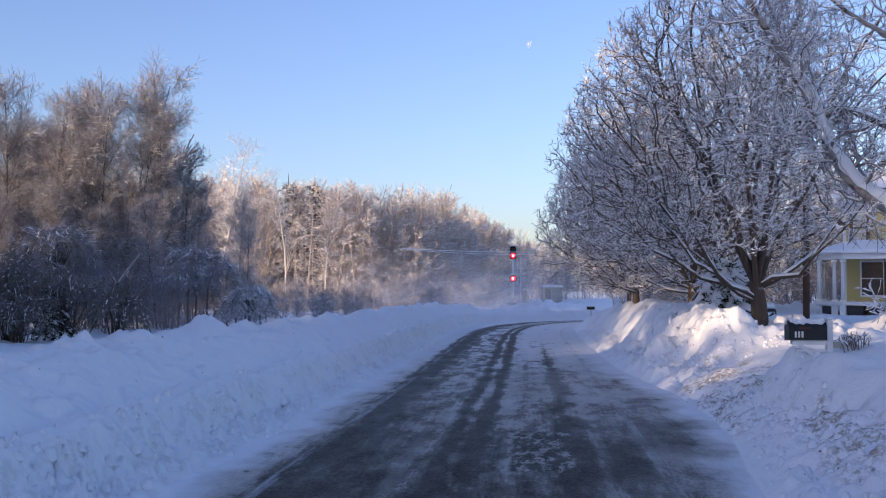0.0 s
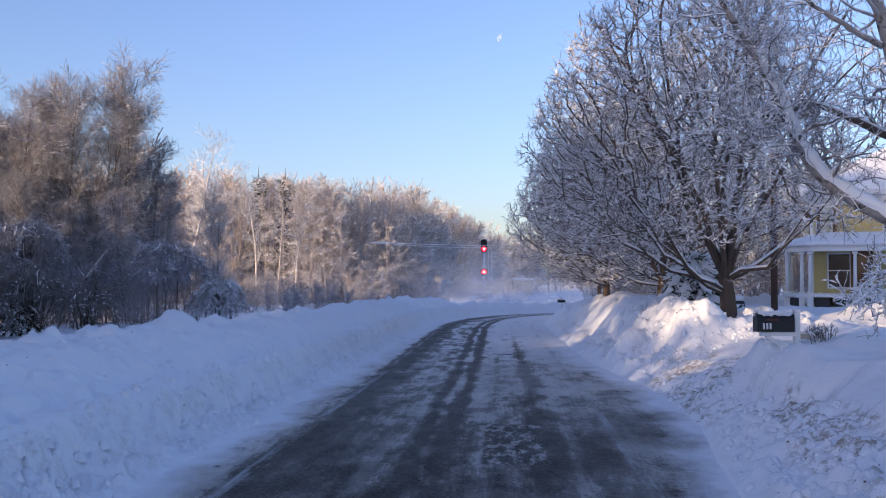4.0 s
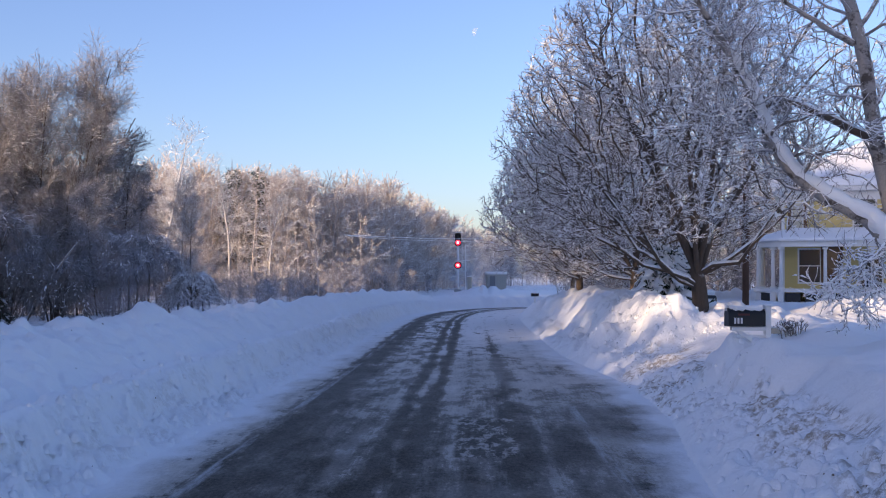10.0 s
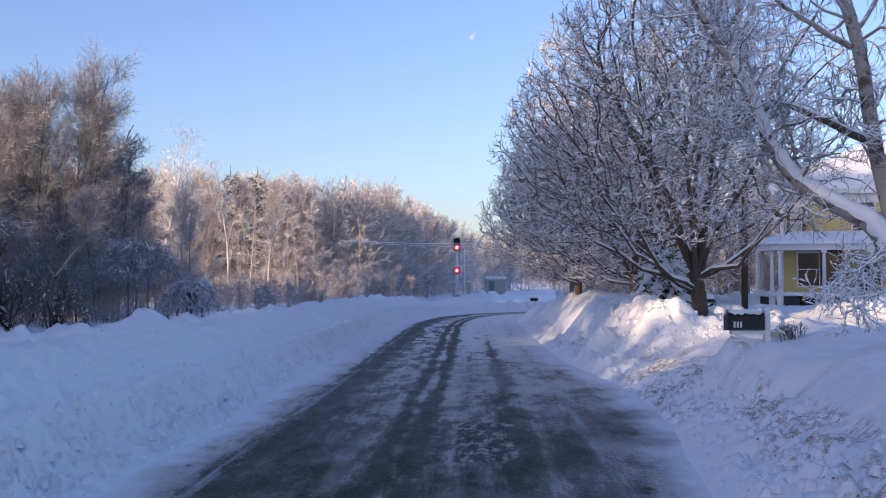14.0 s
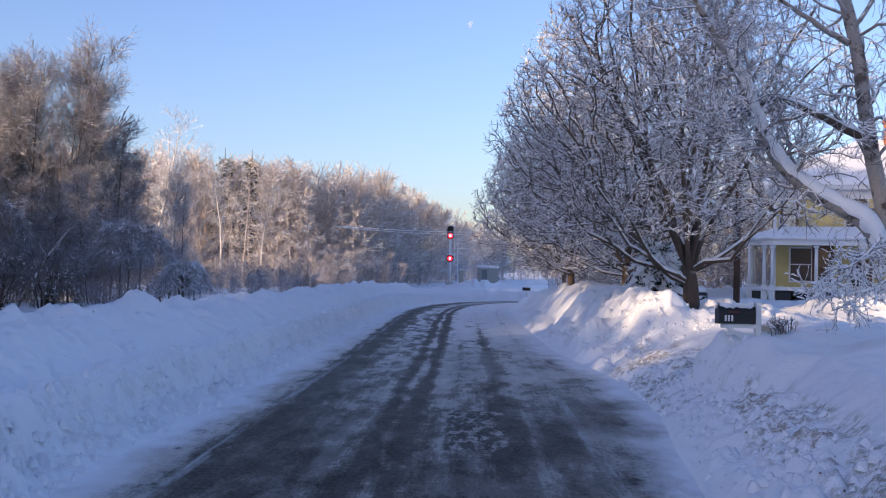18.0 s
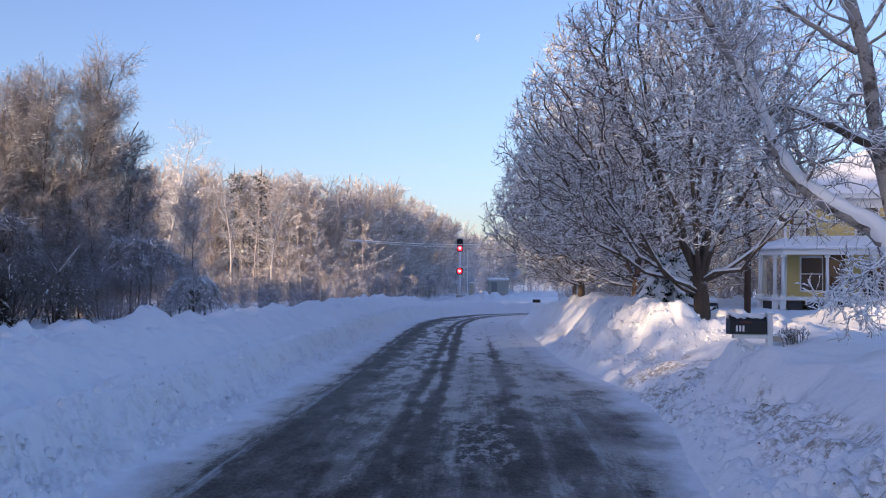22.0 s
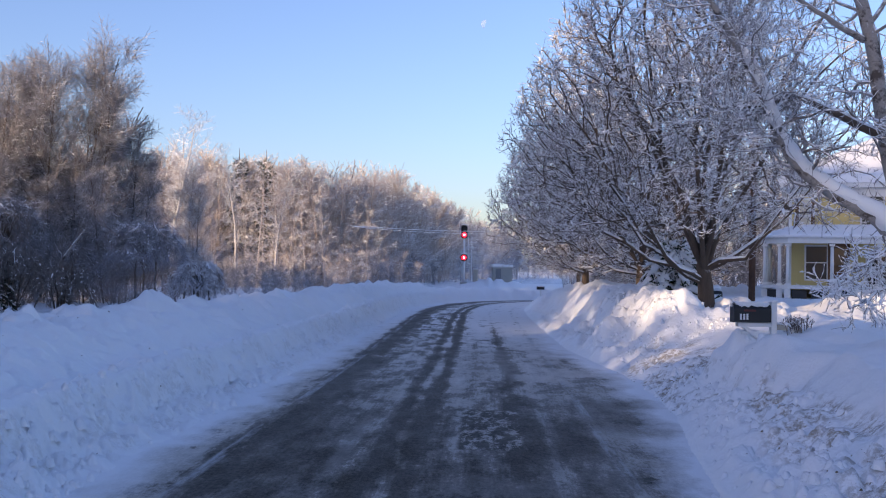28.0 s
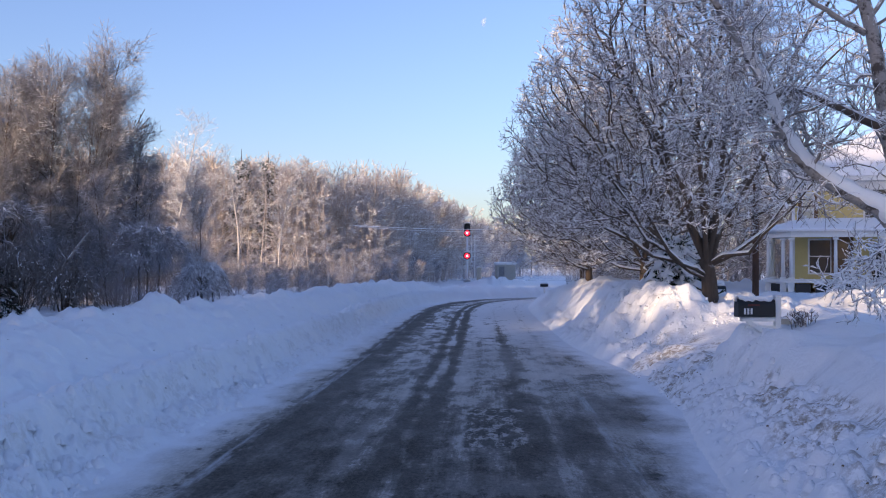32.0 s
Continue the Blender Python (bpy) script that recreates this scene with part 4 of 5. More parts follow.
mid_kinds = [whole(slim_tree(50 + i, 10.0, 0.075, 26, 11, 0, 0.017, (25, 75), 0.14, 0.04, 0.10, sides=3, k1=3, fine=(0.06, 0.14))) for i in range(6)]
deep_kinds = [whole(slim_tree(70 + i, 10.0, 0.10, 18, 10, 0, 0.045, (20, 65), 0.03, 0.035, sides=3, k1=2, reach=(0.25, 0.4), fine=(0.12, 0.22))) for i in range(4)]
brush_kinds = [whole(slim_tree(60 + i, 4.0, 0.035, 16, 9, 0, 0.016, (15, 65), 0.02, 0.08, sides=3, k1=2, reach=(0.3, 0.55), fine=(0.14, 0.26))) for i in range(5)]
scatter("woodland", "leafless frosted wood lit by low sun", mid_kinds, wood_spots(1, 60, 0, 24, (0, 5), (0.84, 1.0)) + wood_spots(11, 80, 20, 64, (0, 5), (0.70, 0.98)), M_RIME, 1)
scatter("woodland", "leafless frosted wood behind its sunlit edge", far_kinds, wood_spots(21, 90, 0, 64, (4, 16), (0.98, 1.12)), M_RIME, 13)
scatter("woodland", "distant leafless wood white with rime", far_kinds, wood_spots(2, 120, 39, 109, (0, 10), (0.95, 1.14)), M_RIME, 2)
# haze and shade of the far and deep wood are put into the grey twig colour
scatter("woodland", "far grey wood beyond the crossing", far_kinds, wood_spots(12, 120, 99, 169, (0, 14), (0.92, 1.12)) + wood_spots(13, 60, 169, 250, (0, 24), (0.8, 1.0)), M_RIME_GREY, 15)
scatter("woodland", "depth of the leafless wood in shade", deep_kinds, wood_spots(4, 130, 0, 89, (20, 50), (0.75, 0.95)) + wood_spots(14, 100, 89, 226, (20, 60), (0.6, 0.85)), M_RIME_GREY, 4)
scatter("underwood", "thicket of frosted brush along the wood's edge", brush_kinds, wood_spots(3, 90, 0, 30, (-0.5, 5), (0.5, 0.8)) + wood_spots(15, 60, 28, 85, (0.5, 8), (0.6, 1.0)) + wood_spots(16, 60, 10, 29, (-3.0, 1.5), (0.35, 0.7)), M_RIME, 3)
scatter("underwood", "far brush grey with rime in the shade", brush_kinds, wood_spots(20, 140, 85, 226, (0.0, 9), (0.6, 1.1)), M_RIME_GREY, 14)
scatter("underwood", "brown brush at the foot of the wood", brush_kinds, wood_spots(17, 100, 0, 60, (-2.0, 4.0), (0.4, 0.75)) + wood_spots(18, 130, 0, 17, (-11.0, -3.0), (0.30, 0.55)), M_TWIG_BROWN, 12)
scatter("underwood", "brush and saplings before the tall trees", brush_kinds, ground_many([(x, y, h) for x, y, h in zip(np.random.default_rng(32).uniform(-17, -11.2, 45), np.random.default_rng(33).uniform(36.5, 46, 45), np.random.default_rng(34).uniform(0.35, 0.75, 45))]), M_TWIG_DARK, 7)
rng = np.random.default_rng(31)
scatter("underwood", "low brush on the field before the wood", brush_kinds, ground_many([(rng.uniform(-0.235, -0.13) * y, y, rng.uniform(0.22, 0.40)) for y in np.linspace(46, 72, 60)]), M_TWIG_BROWN, 16)
rng = np.random.default_rng(31)
scatter("woodland", "leafless trees behind the garden", deep_kinds, ground_many([(rng.uniform(12, 60), rng.uniform(74, 100), rng.uniform(0.5, 0.75)) for _ in range(60)]), M_TWIG_BROWN, 5)
scatter("woodland", "brown leafless trees between the garden and the house", mid_kinds, ground_many([(f * y, y, h) for f, y, h in zip(rng.uniform(0.20, 0.315, 26), rng.uniform(62, 74, 26), rng.uniform(0.72, 1.0, 26))]), M_TWIG_BROWN, 18)
scatter("underwood", "bare frosted brush under the garden trees", brush_kinds, ground_many([(rng.uniform(4.2, 9.5), rng.uniform(34, 50), rng.uniform(0.3, 0.45)) for _ in range(16)]), M_TWIG, 8)
scatter("underwood", "brown frosted brush behind the garden", brush_kinds, ground_many([(rng.uniform(8, 34), rng.uniform(66, 76), rng.uniform(0.6, 1.0)) for _ in range(80)]), M_TWIG_BROWN, 6)

# the tall dark group close by
rng = np.random.default_rng(35)
scatter("woodland", "dim brown depth of the wood behind the tall trees", deep_kinds, ground_many([(rng.uniform(-0.56, -0.30) * y, y, rng.uniform(0.55, 0.75)) for y in np.linspace(47, 62, 46)]), M_TWIG_DARK, 17)
grove_kinds = [slim_tree(80 + i, 11.0, 0.062, 60, 15, 5, 0.0085, (18, 58), 0.12, 0.045, 0.15, (0.26, 0.42), 4, 4, -0.02, (0.05, 0.12)) for i in range(4)]
rng = np.random.default_rng(8)
spots = [(-20.6, 41.0, 0.80), (-19.2, 40.8, 0.86), (-17.7, 40.5, 0.80), (-16.9, 41.2, 0.86), (-15.9, 41.0, 0.80), (-15.1, 41.5, 0.90), (-14.4, 42.0, 0.80), (-13.9, 41.6, 0.70), (-13.1, 43.0, 0.62), (-12.9, 44.5, 0.50), (-12.2, 45.5, 0.46), (-11.6, 46.5, 0.50), (-10.9, 45.5, 0.42)]
spots += [(rng.uniform(-22, -14.5), rng.uniform(42.5, 46), rng.uniform(0.6, 0.84)) for _ in range(14)]
spots += [(rng.uniform(-21, -12.5), rng.uniform(38.5, 42), rng.uniform(0.35, 0.55)) for _ in range(9)]
for x, y, h in spots:
    k = grove_kinds[int(rng.integers(4))]
    # the rightmost few get pale twigs, so sunlit stems are painted by colour
    ob = tree_thing("wood_tree", "tall slender leafless tree with brown frosted twigs", x, y, k, M_BARK, M_TWIG_BROWN if x < -12.4 else M_RIME, "tall trees at the wood's edge", rng.uniform(0, 360))
    ob.scale = (h, h, h)
pair = slim_tree(95, 11.5, 0.15, 20, 8, 3, 0.010, (22, 55), 0.25, 0.05, 0.16, (0.22, 0.40), 5, 5)
for x, y, h, a in ((-21.6, 79.5, 1.08, 0), (-19.5, 81.5, 1.04, 130), (-16.9, 83.8, 0.90, 250), (-13.9, 84.5, 0.80, 60)):
    ob = tree_thing("frosted_tree", "leafless tree white with hoar frost in the sun", x, y, pair, M_FROST, M_FROST, "white trees at the wood's edge", a)
    ob.scale = (h, h, h)

sapling = slim_tree(96, 7.5, 0.07, 26, 7, 3, 0.012, (50, 88), 0.12, 0.05, 0.06, (0.22, 0.34), 4, 4, 0.0, (0.05, 0.10))
for x, y, h, a in ((-14.6, 80.5, 1.0, 10), (-12.6, 82.0, 0.9, 100), (-11.3, 83.5, 0.85, 200), (-9.9, 84.5, 0.95, 300), (-8.2, 86.0, 0.8, 45), (-7.0, 88.0, 0.85, 150)):
    ob = tree_thing("sapling", "slender leafless sapling with rimed level branches", x, y, sapling, M_RIME, M_RIME, "saplings before the wood", a)
    ob.scale = (h, h, h)


def make_leaning_trunk():
    x, y = -12.95, 32.6
    ob = thing("leaning_tree", "pale slanting dead trunk with snow before the wood", "tree", pose(x, y, floor_z(x, y)))
    rng = np.random.default_rng(61)
    T = stem([(0, 0, -0.4), (0.6, 0, 0.9), (1.2, 0, 1.9), (1.75, 0.1, 2.6)], 0.06, 0.03, 9, rng, 0.012)
    link_mesh("trunk", *tubes(*T, 8), M_BIRCH, ob, smooth=True)
    P, R = grow(rng, *T, 7, (0.3, 1.0), (30, 70), (0.5, 1.0), 4, 0.05, 0.14, 0.4, 0.4, 0.3, 0.008)
    tagged(link_mesh("branchwork", *tubes(P, R, 4), M_TWIG, ob), kind="stuff")


make_leaning_trunk()

# unseen wood added beside and behind the eye to shade the road and banks
shade_kinds = [whole(slim_tree(100 + i, 10.0, 0.16, 18, 10, 0, 0.06, (25, 70), 0.03, 0.04, sides=3, k1=2, reach=(0.25, 0.4), fine=(0.12, 0.2))) for i in range(3)]
rng = np.random.default_rng(21)
pts = []
while len(pts) < 54:
    x, y = rng.uniform(-31, -19), rng.uniform(-60, 0)
    if y < -6.5 + (x + 20) * 0.9:
        pts.append((x, y, rng.uniform(0.85, 1.15) if y > -24 else 0.5))
pts += [(rng.uniform(-24, -19), rng.uniform(-12, 34), rng.uniform(0.40, 0.50)) for _ in range(130)]
pts += [(rng.uniform(-16, -13.5), rng.uniform(1, 8), rng.uniform(0.35, 0.40)) for _ in range(9)]
pts += [(rng.uniform(-23, -19), rng.uniform(-3, 3), rng.uniform(0.54, 0.64)) for _ in range(5)]
pts += [(rng.uniform(-19, -16), rng.uniform(-14, -3.5), rng.uniform(0.48, 0.58)) for _ in range(24)]
pts += [(rng.uniform(-26, -19.5), rng.uniform(9, 24), rng.uniform(0.78, 0.92)) for _ in range(26)]
pts += [(rng.uniform(-18, -14.5), rng.uniform(-12, 25), rng.uniform(0.29, 0.34)) for _ in range(70)]
pts += [(rng.uniform(-34, -22), rng.uniform(20, 30), rng.uniform(0.6, 0.8)) for _ in range(9)]
scatter("woodland", "leafless wood beside the road", shade_kinds, ground_many(pts), M_TWIG_BROWN, 9)
# unseen high crowns added to shade the garden tree; sun passes below to the mound
high_shade_kinds = [whole(slim_tree(110 + i, 13.0, 0.18, 22, 10, 0, 0.07, (25, 70), 0.55, 0.04, sides=3, k1=3, reach=(0.16, 0.28), fine=(0.08, 0.14))) for i in range(2)]
scatter("woodland", "tall leafless trees with high crowns beside the road", high_shade_kinds, ground_many([(rng.uniform(-25, -20), rng.uniform(-1, 4), rng.uniform(0.68, 0.76)) for _ in range(13)] + [(rng.uniform(-28, -20), rng.uniform(-12, 8), rng.uniform(0.95, 1.1)) for _ in range(14)] + [(rng.uniform(-28, -20), rng.uniform(8, 14), rng.uniform(0.95, 1.1)) for _ in range(10)]), M_TWIG_BROWN, 10)


# ---------------- signals at the crossing ----------------
def lamp_head(ob, z, aspects):
    bm = B()
    box(bm, -0.36, 0.36, -0.1, 0.12, z - 0.38, z + 0.38 + 0.70 * (aspects - 1), 0.2)
    part("lamp_housing", bm, M_BLACK, ob, "black housing")
    bm = cyl(B(), (0, -0.10, z), (0, -0.14, z), 0.27, 0.25, 20)
    lens = part("lens", bm, M_REDLAMP, ob, "lit red lens")
    bm = cyl(B(), (0, -0.142, z), (0, -0.16, z), 0.11, 0.09, 16)
    part("lamp_core", bm, M_REDCORE, lens)
    for i in range(aspects):
        bm = B()
        n = 12
        zz = z + 0.70 * i
        rows = []
        for j in range(n + 1):
            a = math.pi * (j / n) * 1.2 - math.pi * 0.1
            for r in (0.335, 0.355):
                rows.append((bm.verts.new((r * math.cos(a), -0.1, zz + r * math.sin(a))), bm.verts.new((r * math.cos(a), -0.48, zz + r * math.sin(a)))))
        for j in range(n):
            for o in (0, 1):
                a, b = rows[2 * j + o], rows[2 * j + 2 + o]
                bm.faces.new((a[0], b[0], b[1], a[1]))
            a, b, c, d = rows[2 * j], rows[2 * j + 2], rows[2 * j + 1], rows[2 * j + 3]
            bm.faces.new((a[1], b[1], d[1], c[1]))
        part("hood", bm, M_BLACK, ob)
    bm = B()
    box(bm, -0.33, 0.33, -0.3, 0.14, z + 0.38 + 0.70 * (aspects - 1), z + 0.50 + 0.70 * (aspects - 1), 0.05)
    part("snow_cover", bm, M_SNOW, ob)


def make_signal():
    x, y = 1.46, 120
    ob = thing("railway_signal", "tall steel signal mast with two lit red lamps", "signal", pose(x, y, 0.1))
    part("mast", cyl(B(), (0, 0.2, -0.4), (0, 0.2, 6.6), 0.14, 0.12), M_MAST, ob, smooth=True)
    part("base", box(B(), -0.4, 0.4, -0.2, 0.6, -0.4, 0.25, 0.05), M_GREY, ob)
    lamp_head(ob, 5.5, 2)
    lamp_head(ob, 2.95, 1)
    bm = cyl(B(), (0, -0.08, 2.95), (0, -0.06, 2.95), 0.42, 0.42, 24)
    part("target_disc", bm, M_BLACK, ob)
    return ob


make_signal()


def make_ladder_mast():
    ob = thing("ladder_mast", "grey steel mast with step bars beside the signal", "mast", pose(2.35, 121, 0.1))
    part("mast", cyl(B(), (0, 0, -0.4), (0, 0, 5.3), 0.05), M_MAST, ob)
    part("mast", cyl(B(), (-0.4, 0, 2.2), (-0.4, 0, 5.3), 0.035), M_MAST, ob)
    for z in (2.3, 2.9, 3.5, 4.1, 4.7):
        part("step_bar", cyl(B(), (-0.45, 0, z), (0.55 if z > 3 else 0.1, 0, z), 0.035, n=8), M_MAST, ob)


make_ladder_mast()


def make_cabinet():
    ob = thing("trackside_cabinet", "narrow beige equipment cabinet in the snow", "cabinet", pose(2.75, 118, 0.0))
    part("body", box(B(), -0.25, 0.25, -0.2, 0.2, -0.2, 1.75, 0.03), M_BEIGE, ob)
    part("door", box(B(), -0.2, 0.2, -0.215, -0.2, 0.1, 1.6, 0.0), M_BEIGE, ob)
    part("handle", box(B(), 0.12, 0.15, -0.24, -0.215, 0.85, 1.0), M_STEEL, ob)
    part("snow_cover", box(B(), -0.27, 0.27, -0.22, 0.22, 1.75, 1.85, 0.04), M_SNOW, ob)


make_cabinet()


def make_hut():
    ob = thing("signal_hut", "small grey metal hut with snow on its roof", "hut", pose(6.4, 134, 0.1, 0, 0, 4))
    part("wall", box(B(), -1.4, 1.4, -1.2, 1.2, -0.3, 2.0, 0.02), M_GREY, ob)
    for i in range(9):
        part("rib", box(B(), -1.32 + i * 0.32, -1.28 + i * 0.32, -1.235, -1.2, 0.0, 1.95), M_GREY, ob)
    part("door", box(B(), -1.05, -0.25, -1.26, -1.2, 0.05, 1.85), plain("hut_door_grey", (0.2, 0.21, 0.22)), ob)
    part("handle", box(B(), -0.38, -0.33, -1.3, -1.26, 0.9, 1.05), M_DARK, ob)
    part("roof", box(B(), -1.55, 1.55, -1.35, 1.35, 2.0, 2.1, 0.02), M_STEEL, ob)
    bm = B()
    box(bm, -1.58, 1.58, -1.38, 1.38, 2.1, 2.42, 0.15)
    part("snow_cover", bm, M_SNOW, ob, smooth=True)
    ob.scale = (0.84, 0.84, 0.97)


make_hut()


def make_cables():
    ob = thing("overhead_cables", "snow-covered cables strung before the wood", "cable", pose(0, 0, 0))
    for dz, r in ((0.0, 0.024), (-0.30, 0.018)):
        p = [(-7.2 + 11.6 * i / 24, 76 + 45 * i / 24, 4.65 + 1.45 * i / 24 + dz * (i / 24) ** 0.5 - 0.12 * (1 - (2 * i / 24 - 1) ** 2)) for i in range(25)]
        link_mesh("cable", *tubes(np.array([p]), np.full((1, 25), r), 6), M_SNOW, ob, smooth=True)


make_cables()


# ---------------- mailboxes ----------------
def make_mailbox(name, label, m, marks=True):
    ob = thing(name, label, "mailbox", m)
    # a long box with a round top; its door looks to the road (-X)
    n = 12
    sect = [(-0.085, 0.0), (0.085, 0.0)] + [(0.085 * math.cos(math.pi * i / n), 0.14 + 0.085 * math.sin(math.pi * i / n)) for i in range(n + 1)]

    def shell(x0, x1, s):
        bm = B()
        a = [bm.verts.new((x0, y * s, z * s + 0.1 * (1 - s))) for y, z in sect]
        b = [bm.verts.new((x1, y * s, z * s + 0.1 * (1 - s))) for y, z in sect]
        for i in range(len(a)):
            bm.faces.new((a[i], a[(i + 1) % len(a)], b[(i + 1) % len(a)], b[i]))
        bm.faces.new(a[::-1])
        bm.faces.new(b)
        return bm
    part("body", shell(-0.25, 0.25, 1.0), M_BLACK, ob)
    part("door", shell(-0.265, -0.25, 1.06), M_BLACK, ob)
    part("door_latch", box(B(), -0.285, -0.265, -0.02, 0.02, 0.19, 0.23), M_STEEL, ob)
    part("flag", box(B(), -0.13, 0.03, -0.099, -0.089, 0.135, 0.16), plain("faded_red_flag_paint", (0.12, 0.028, 0.025)), ob, "small lowered red flag")
    if marks:
        for i, x in enumerate((-0.185, -0.14, -0.095)):
            part("number_bar", box(B(), x, x + 0.026, -0.091, -0.086, 0.03, 0.105), M_WHITE, ob, "white plain mark")
    rng = np.random.default_rng(4)
    P = np.array([[(-0.24 + 0.48 * i / 11, rng.normal() * 0.006, 0.222 + rng.normal() * 0.004) for i in range(12)]])
    R = np.full((1, 12), 0.066) * (1 + 0.1 * rng.normal(size=(1, 12)))
    R[0, 0] = R[0, -1] = 0.03
    V, F = tubes(P, R, 12)[:2]
    V = np.array(V)
    V[:, 2] = np.minimum(V[:, 2], 0.258 + 0.006 * np.sin(V[:, 0] * 23))
    link_mesh("snow_cover", V, F, M_SNOW, ob, smooth=True)
    if not marks:
        part("post", box(B(), -0.04, 0.04, -0.045, 0.045, -1.0, -0.002, 0.008), M_WHITE, ob)
        return ob
    part("arm", box(B(), -0.2, 0.265, -0.05, 0.05, -0.062, -0.004, 0.008), M_WHITE, ob)
    part("rail", box(B(), -0.14, 0.265, -0.02, 0.02, -0.150, -0.115, 0.006), M_WHITE, ob)
    part("post", box(B(), 0.265, 0.345, -0.045, 0.045, -1.5, 0.25, 0.008), M_WHITE, ob, "white wooden post")
    part("arm_stub", box(B(), 0.345, 0.50, -0.04, 0.04, -0.10, -0.03, 0.008), M_BEIGE, ob, "weathered stub of the arm")
    bm = box(B(), -0.025, 0.025, -0.03, 0.03, 0, 0.42, 0.004)
    bmesh.ops.transform(bm, matrix=pose(0.24, 0, -0.285, 0, -57, 0), verts=bm.verts)
    part("brace", bm, M_WHITE, ob)
    part("snow_cover", box(B(), 0.255, 0.355, -0.055, 0.055, 0.25, 0.285, 0.016), M_SNOW, ob)
    part("snow_cover", box(B(), 0.35, 0.505, -0.045, 0.045, -0.03, 0.0, 0.014), M_SNOW, ob)
    return ob


make_mailbox("mailbox", "black metal mailbox on a white wooden post, snow on top", pose(3.65, 13.0, 1.04, 0, 0, 4)).scale = (0.89, 0.89, 0.95)
make_mailbox("mailbox", "small black mailbox beyond the snow mound", pose(3.88, 46.0, 0.84, 0, 0, 10), False).scale = (0.62, 0.62, 0.62)


# ---------------- yellow house ----------------
def make_house():
    # origin at the porch corner, X to the right along the front
    ob = thing("house", "two-storey yellow clapboard house with white porch", "house", pose(16.2, 50, 0.5, 0, 0, -19))
    board = 0.14
    part("wall", box(B(), -0.38, 9, 0, 8, -0.6, 5.2), M_YELLOW, ob, "yellow wall")
    for i in range(36):
        part("clapboard", box(B(), -0.40, 9.0, -0.035, 0.0, 0.0 + i * board, 0.125 + i * board), M_YELLOW, ob)
    for i in range(36):
        part("clapboard", box(B(), -0.415, -0.38, 0.0, 8.0, 0.0 + i * board, 0.125 + i * board), M_YELLOW, ob)
    part("corner_board", box(B(), -0.44, -0.30, -0.06, 0.1, 0, 5.2), M_WHITE, ob)
    part("eave", box(B(), -0.85, 9.5, -0.5, 8.5, 5.2, 5.42, 0.02), M_WHITE, ob)
    part("frieze", box(B(), -0.43, 9.05, -0.055, -0.036, 4.8, 5.2), M_WHITE, ob)
    # hipped roof under snow
    bm = B()
    lo = [bm.verts.new(c) for c in ((-0.95, -0.6, 5.42), (9.6, -0.6, 5.42), (9.6, 8.6, 5.42), (-0.95, 8.6, 5.42))]
    mid = [bm.verts.new(c) for c in ((-0.9, -0.55, 5.75), (9.55, -0.55, 5.75), (9.55, 8.55, 5.75), (-0.9, 8.55, 5.75))]
    ri = [bm.verts.new(c) for c in ((3.4, 4.0, 8.0), (6.2, 4.0, 8.0))]
    for i in range(4):
        bm.faces.new((lo[i], lo[(i + 1) % 4], mid[(i + 1) % 4], mid[i]))
    bm.faces.new((mid[0], mid[1], ri[1], ri[0]))
    bm.faces.new((mid[1], mid[2], ri[1]))
    bm.faces.new((mid[2], mid[3], ri[0], ri[1]))
    bm.faces.new((mid[3], mid[0], ri[0]))
    bm.faces.new(lo[::-1])
    part("roof", bm, M_SNOW, ob, "hipped roof under deep snow")
    ch = part("chimney", box(B(), 4.55, 5.15, 3.3, 3.9, 6.5, 8.75), M_BRICK, ob, "red brick chimney")
    part("chimney_cap", box(B(), 4.48, 5.22, 3.23, 3.97, 8.75, 8.9, 0.02), M_BRICK, ch)
    part("snow_cover", box(B(), 4.5, 5.2, 3.25, 3.95, 8.9, 9.05, 0.05), M_SNOW, ch)
    # windows: front and left side
    for (x, z) in ((2.75, 3.3), (6.2, 3.15), (0.35, 1.0), (3.0, 0.75), (6.0, 0.75)):
        w = part("window", box(B(), x - 0.08, x + 0.98, -0.075, -0.036, z - 0.08, z + 1.58), M_WHITE, ob, "white window frame")
        part("pane", box(B(), x, x + 0.9, -0.082, -0.076, z, z + 0.73), M_WINDOW, w)
        part("pane", box(B(), x, x + 0.9, -0.082, -0.076, z + 0.78, z + 1.5), M_WINDOW, w)
    w = part("window", box(B(), 0.0, 0.54, -0.075, -0.036, 3.1, 4.75), M_WHITE, ob, "narrow window with a drawn pale blind")
    part("pane", box(B(), 0.06, 0.48, -0.082, -0.076, 3.18, 3.9), M_PALE_PANE, w)
    part("pane", box(B(), 0.06, 0.48, -0.082, -0.076, 3.95, 4.67), M_PALE_PANE, w)
    for x in (-0.16, 0.55):
        part("shutter", box(B(), x, x + 0.16, -0.11, -0.036, 3.1, 4.75, 0.01), M_SHUTTER, ob, "narrow brown shutter")
    for y in (1.5, 4.2):
        w = part("window", box(B(), -0.455, -0.416, y - 0.08, y + 0.98, 3.07, 4.73), M_WHITE, ob)
        part("pane", box(B(), -0.462, -0.456, y, y + 0.9, 3.15, 3.9), M_WINDOW, w)
        part("pane", box(B(), -0.462, -0.456, y, y + 0.9, 3.95, 4.65), M_WINDOW, w)
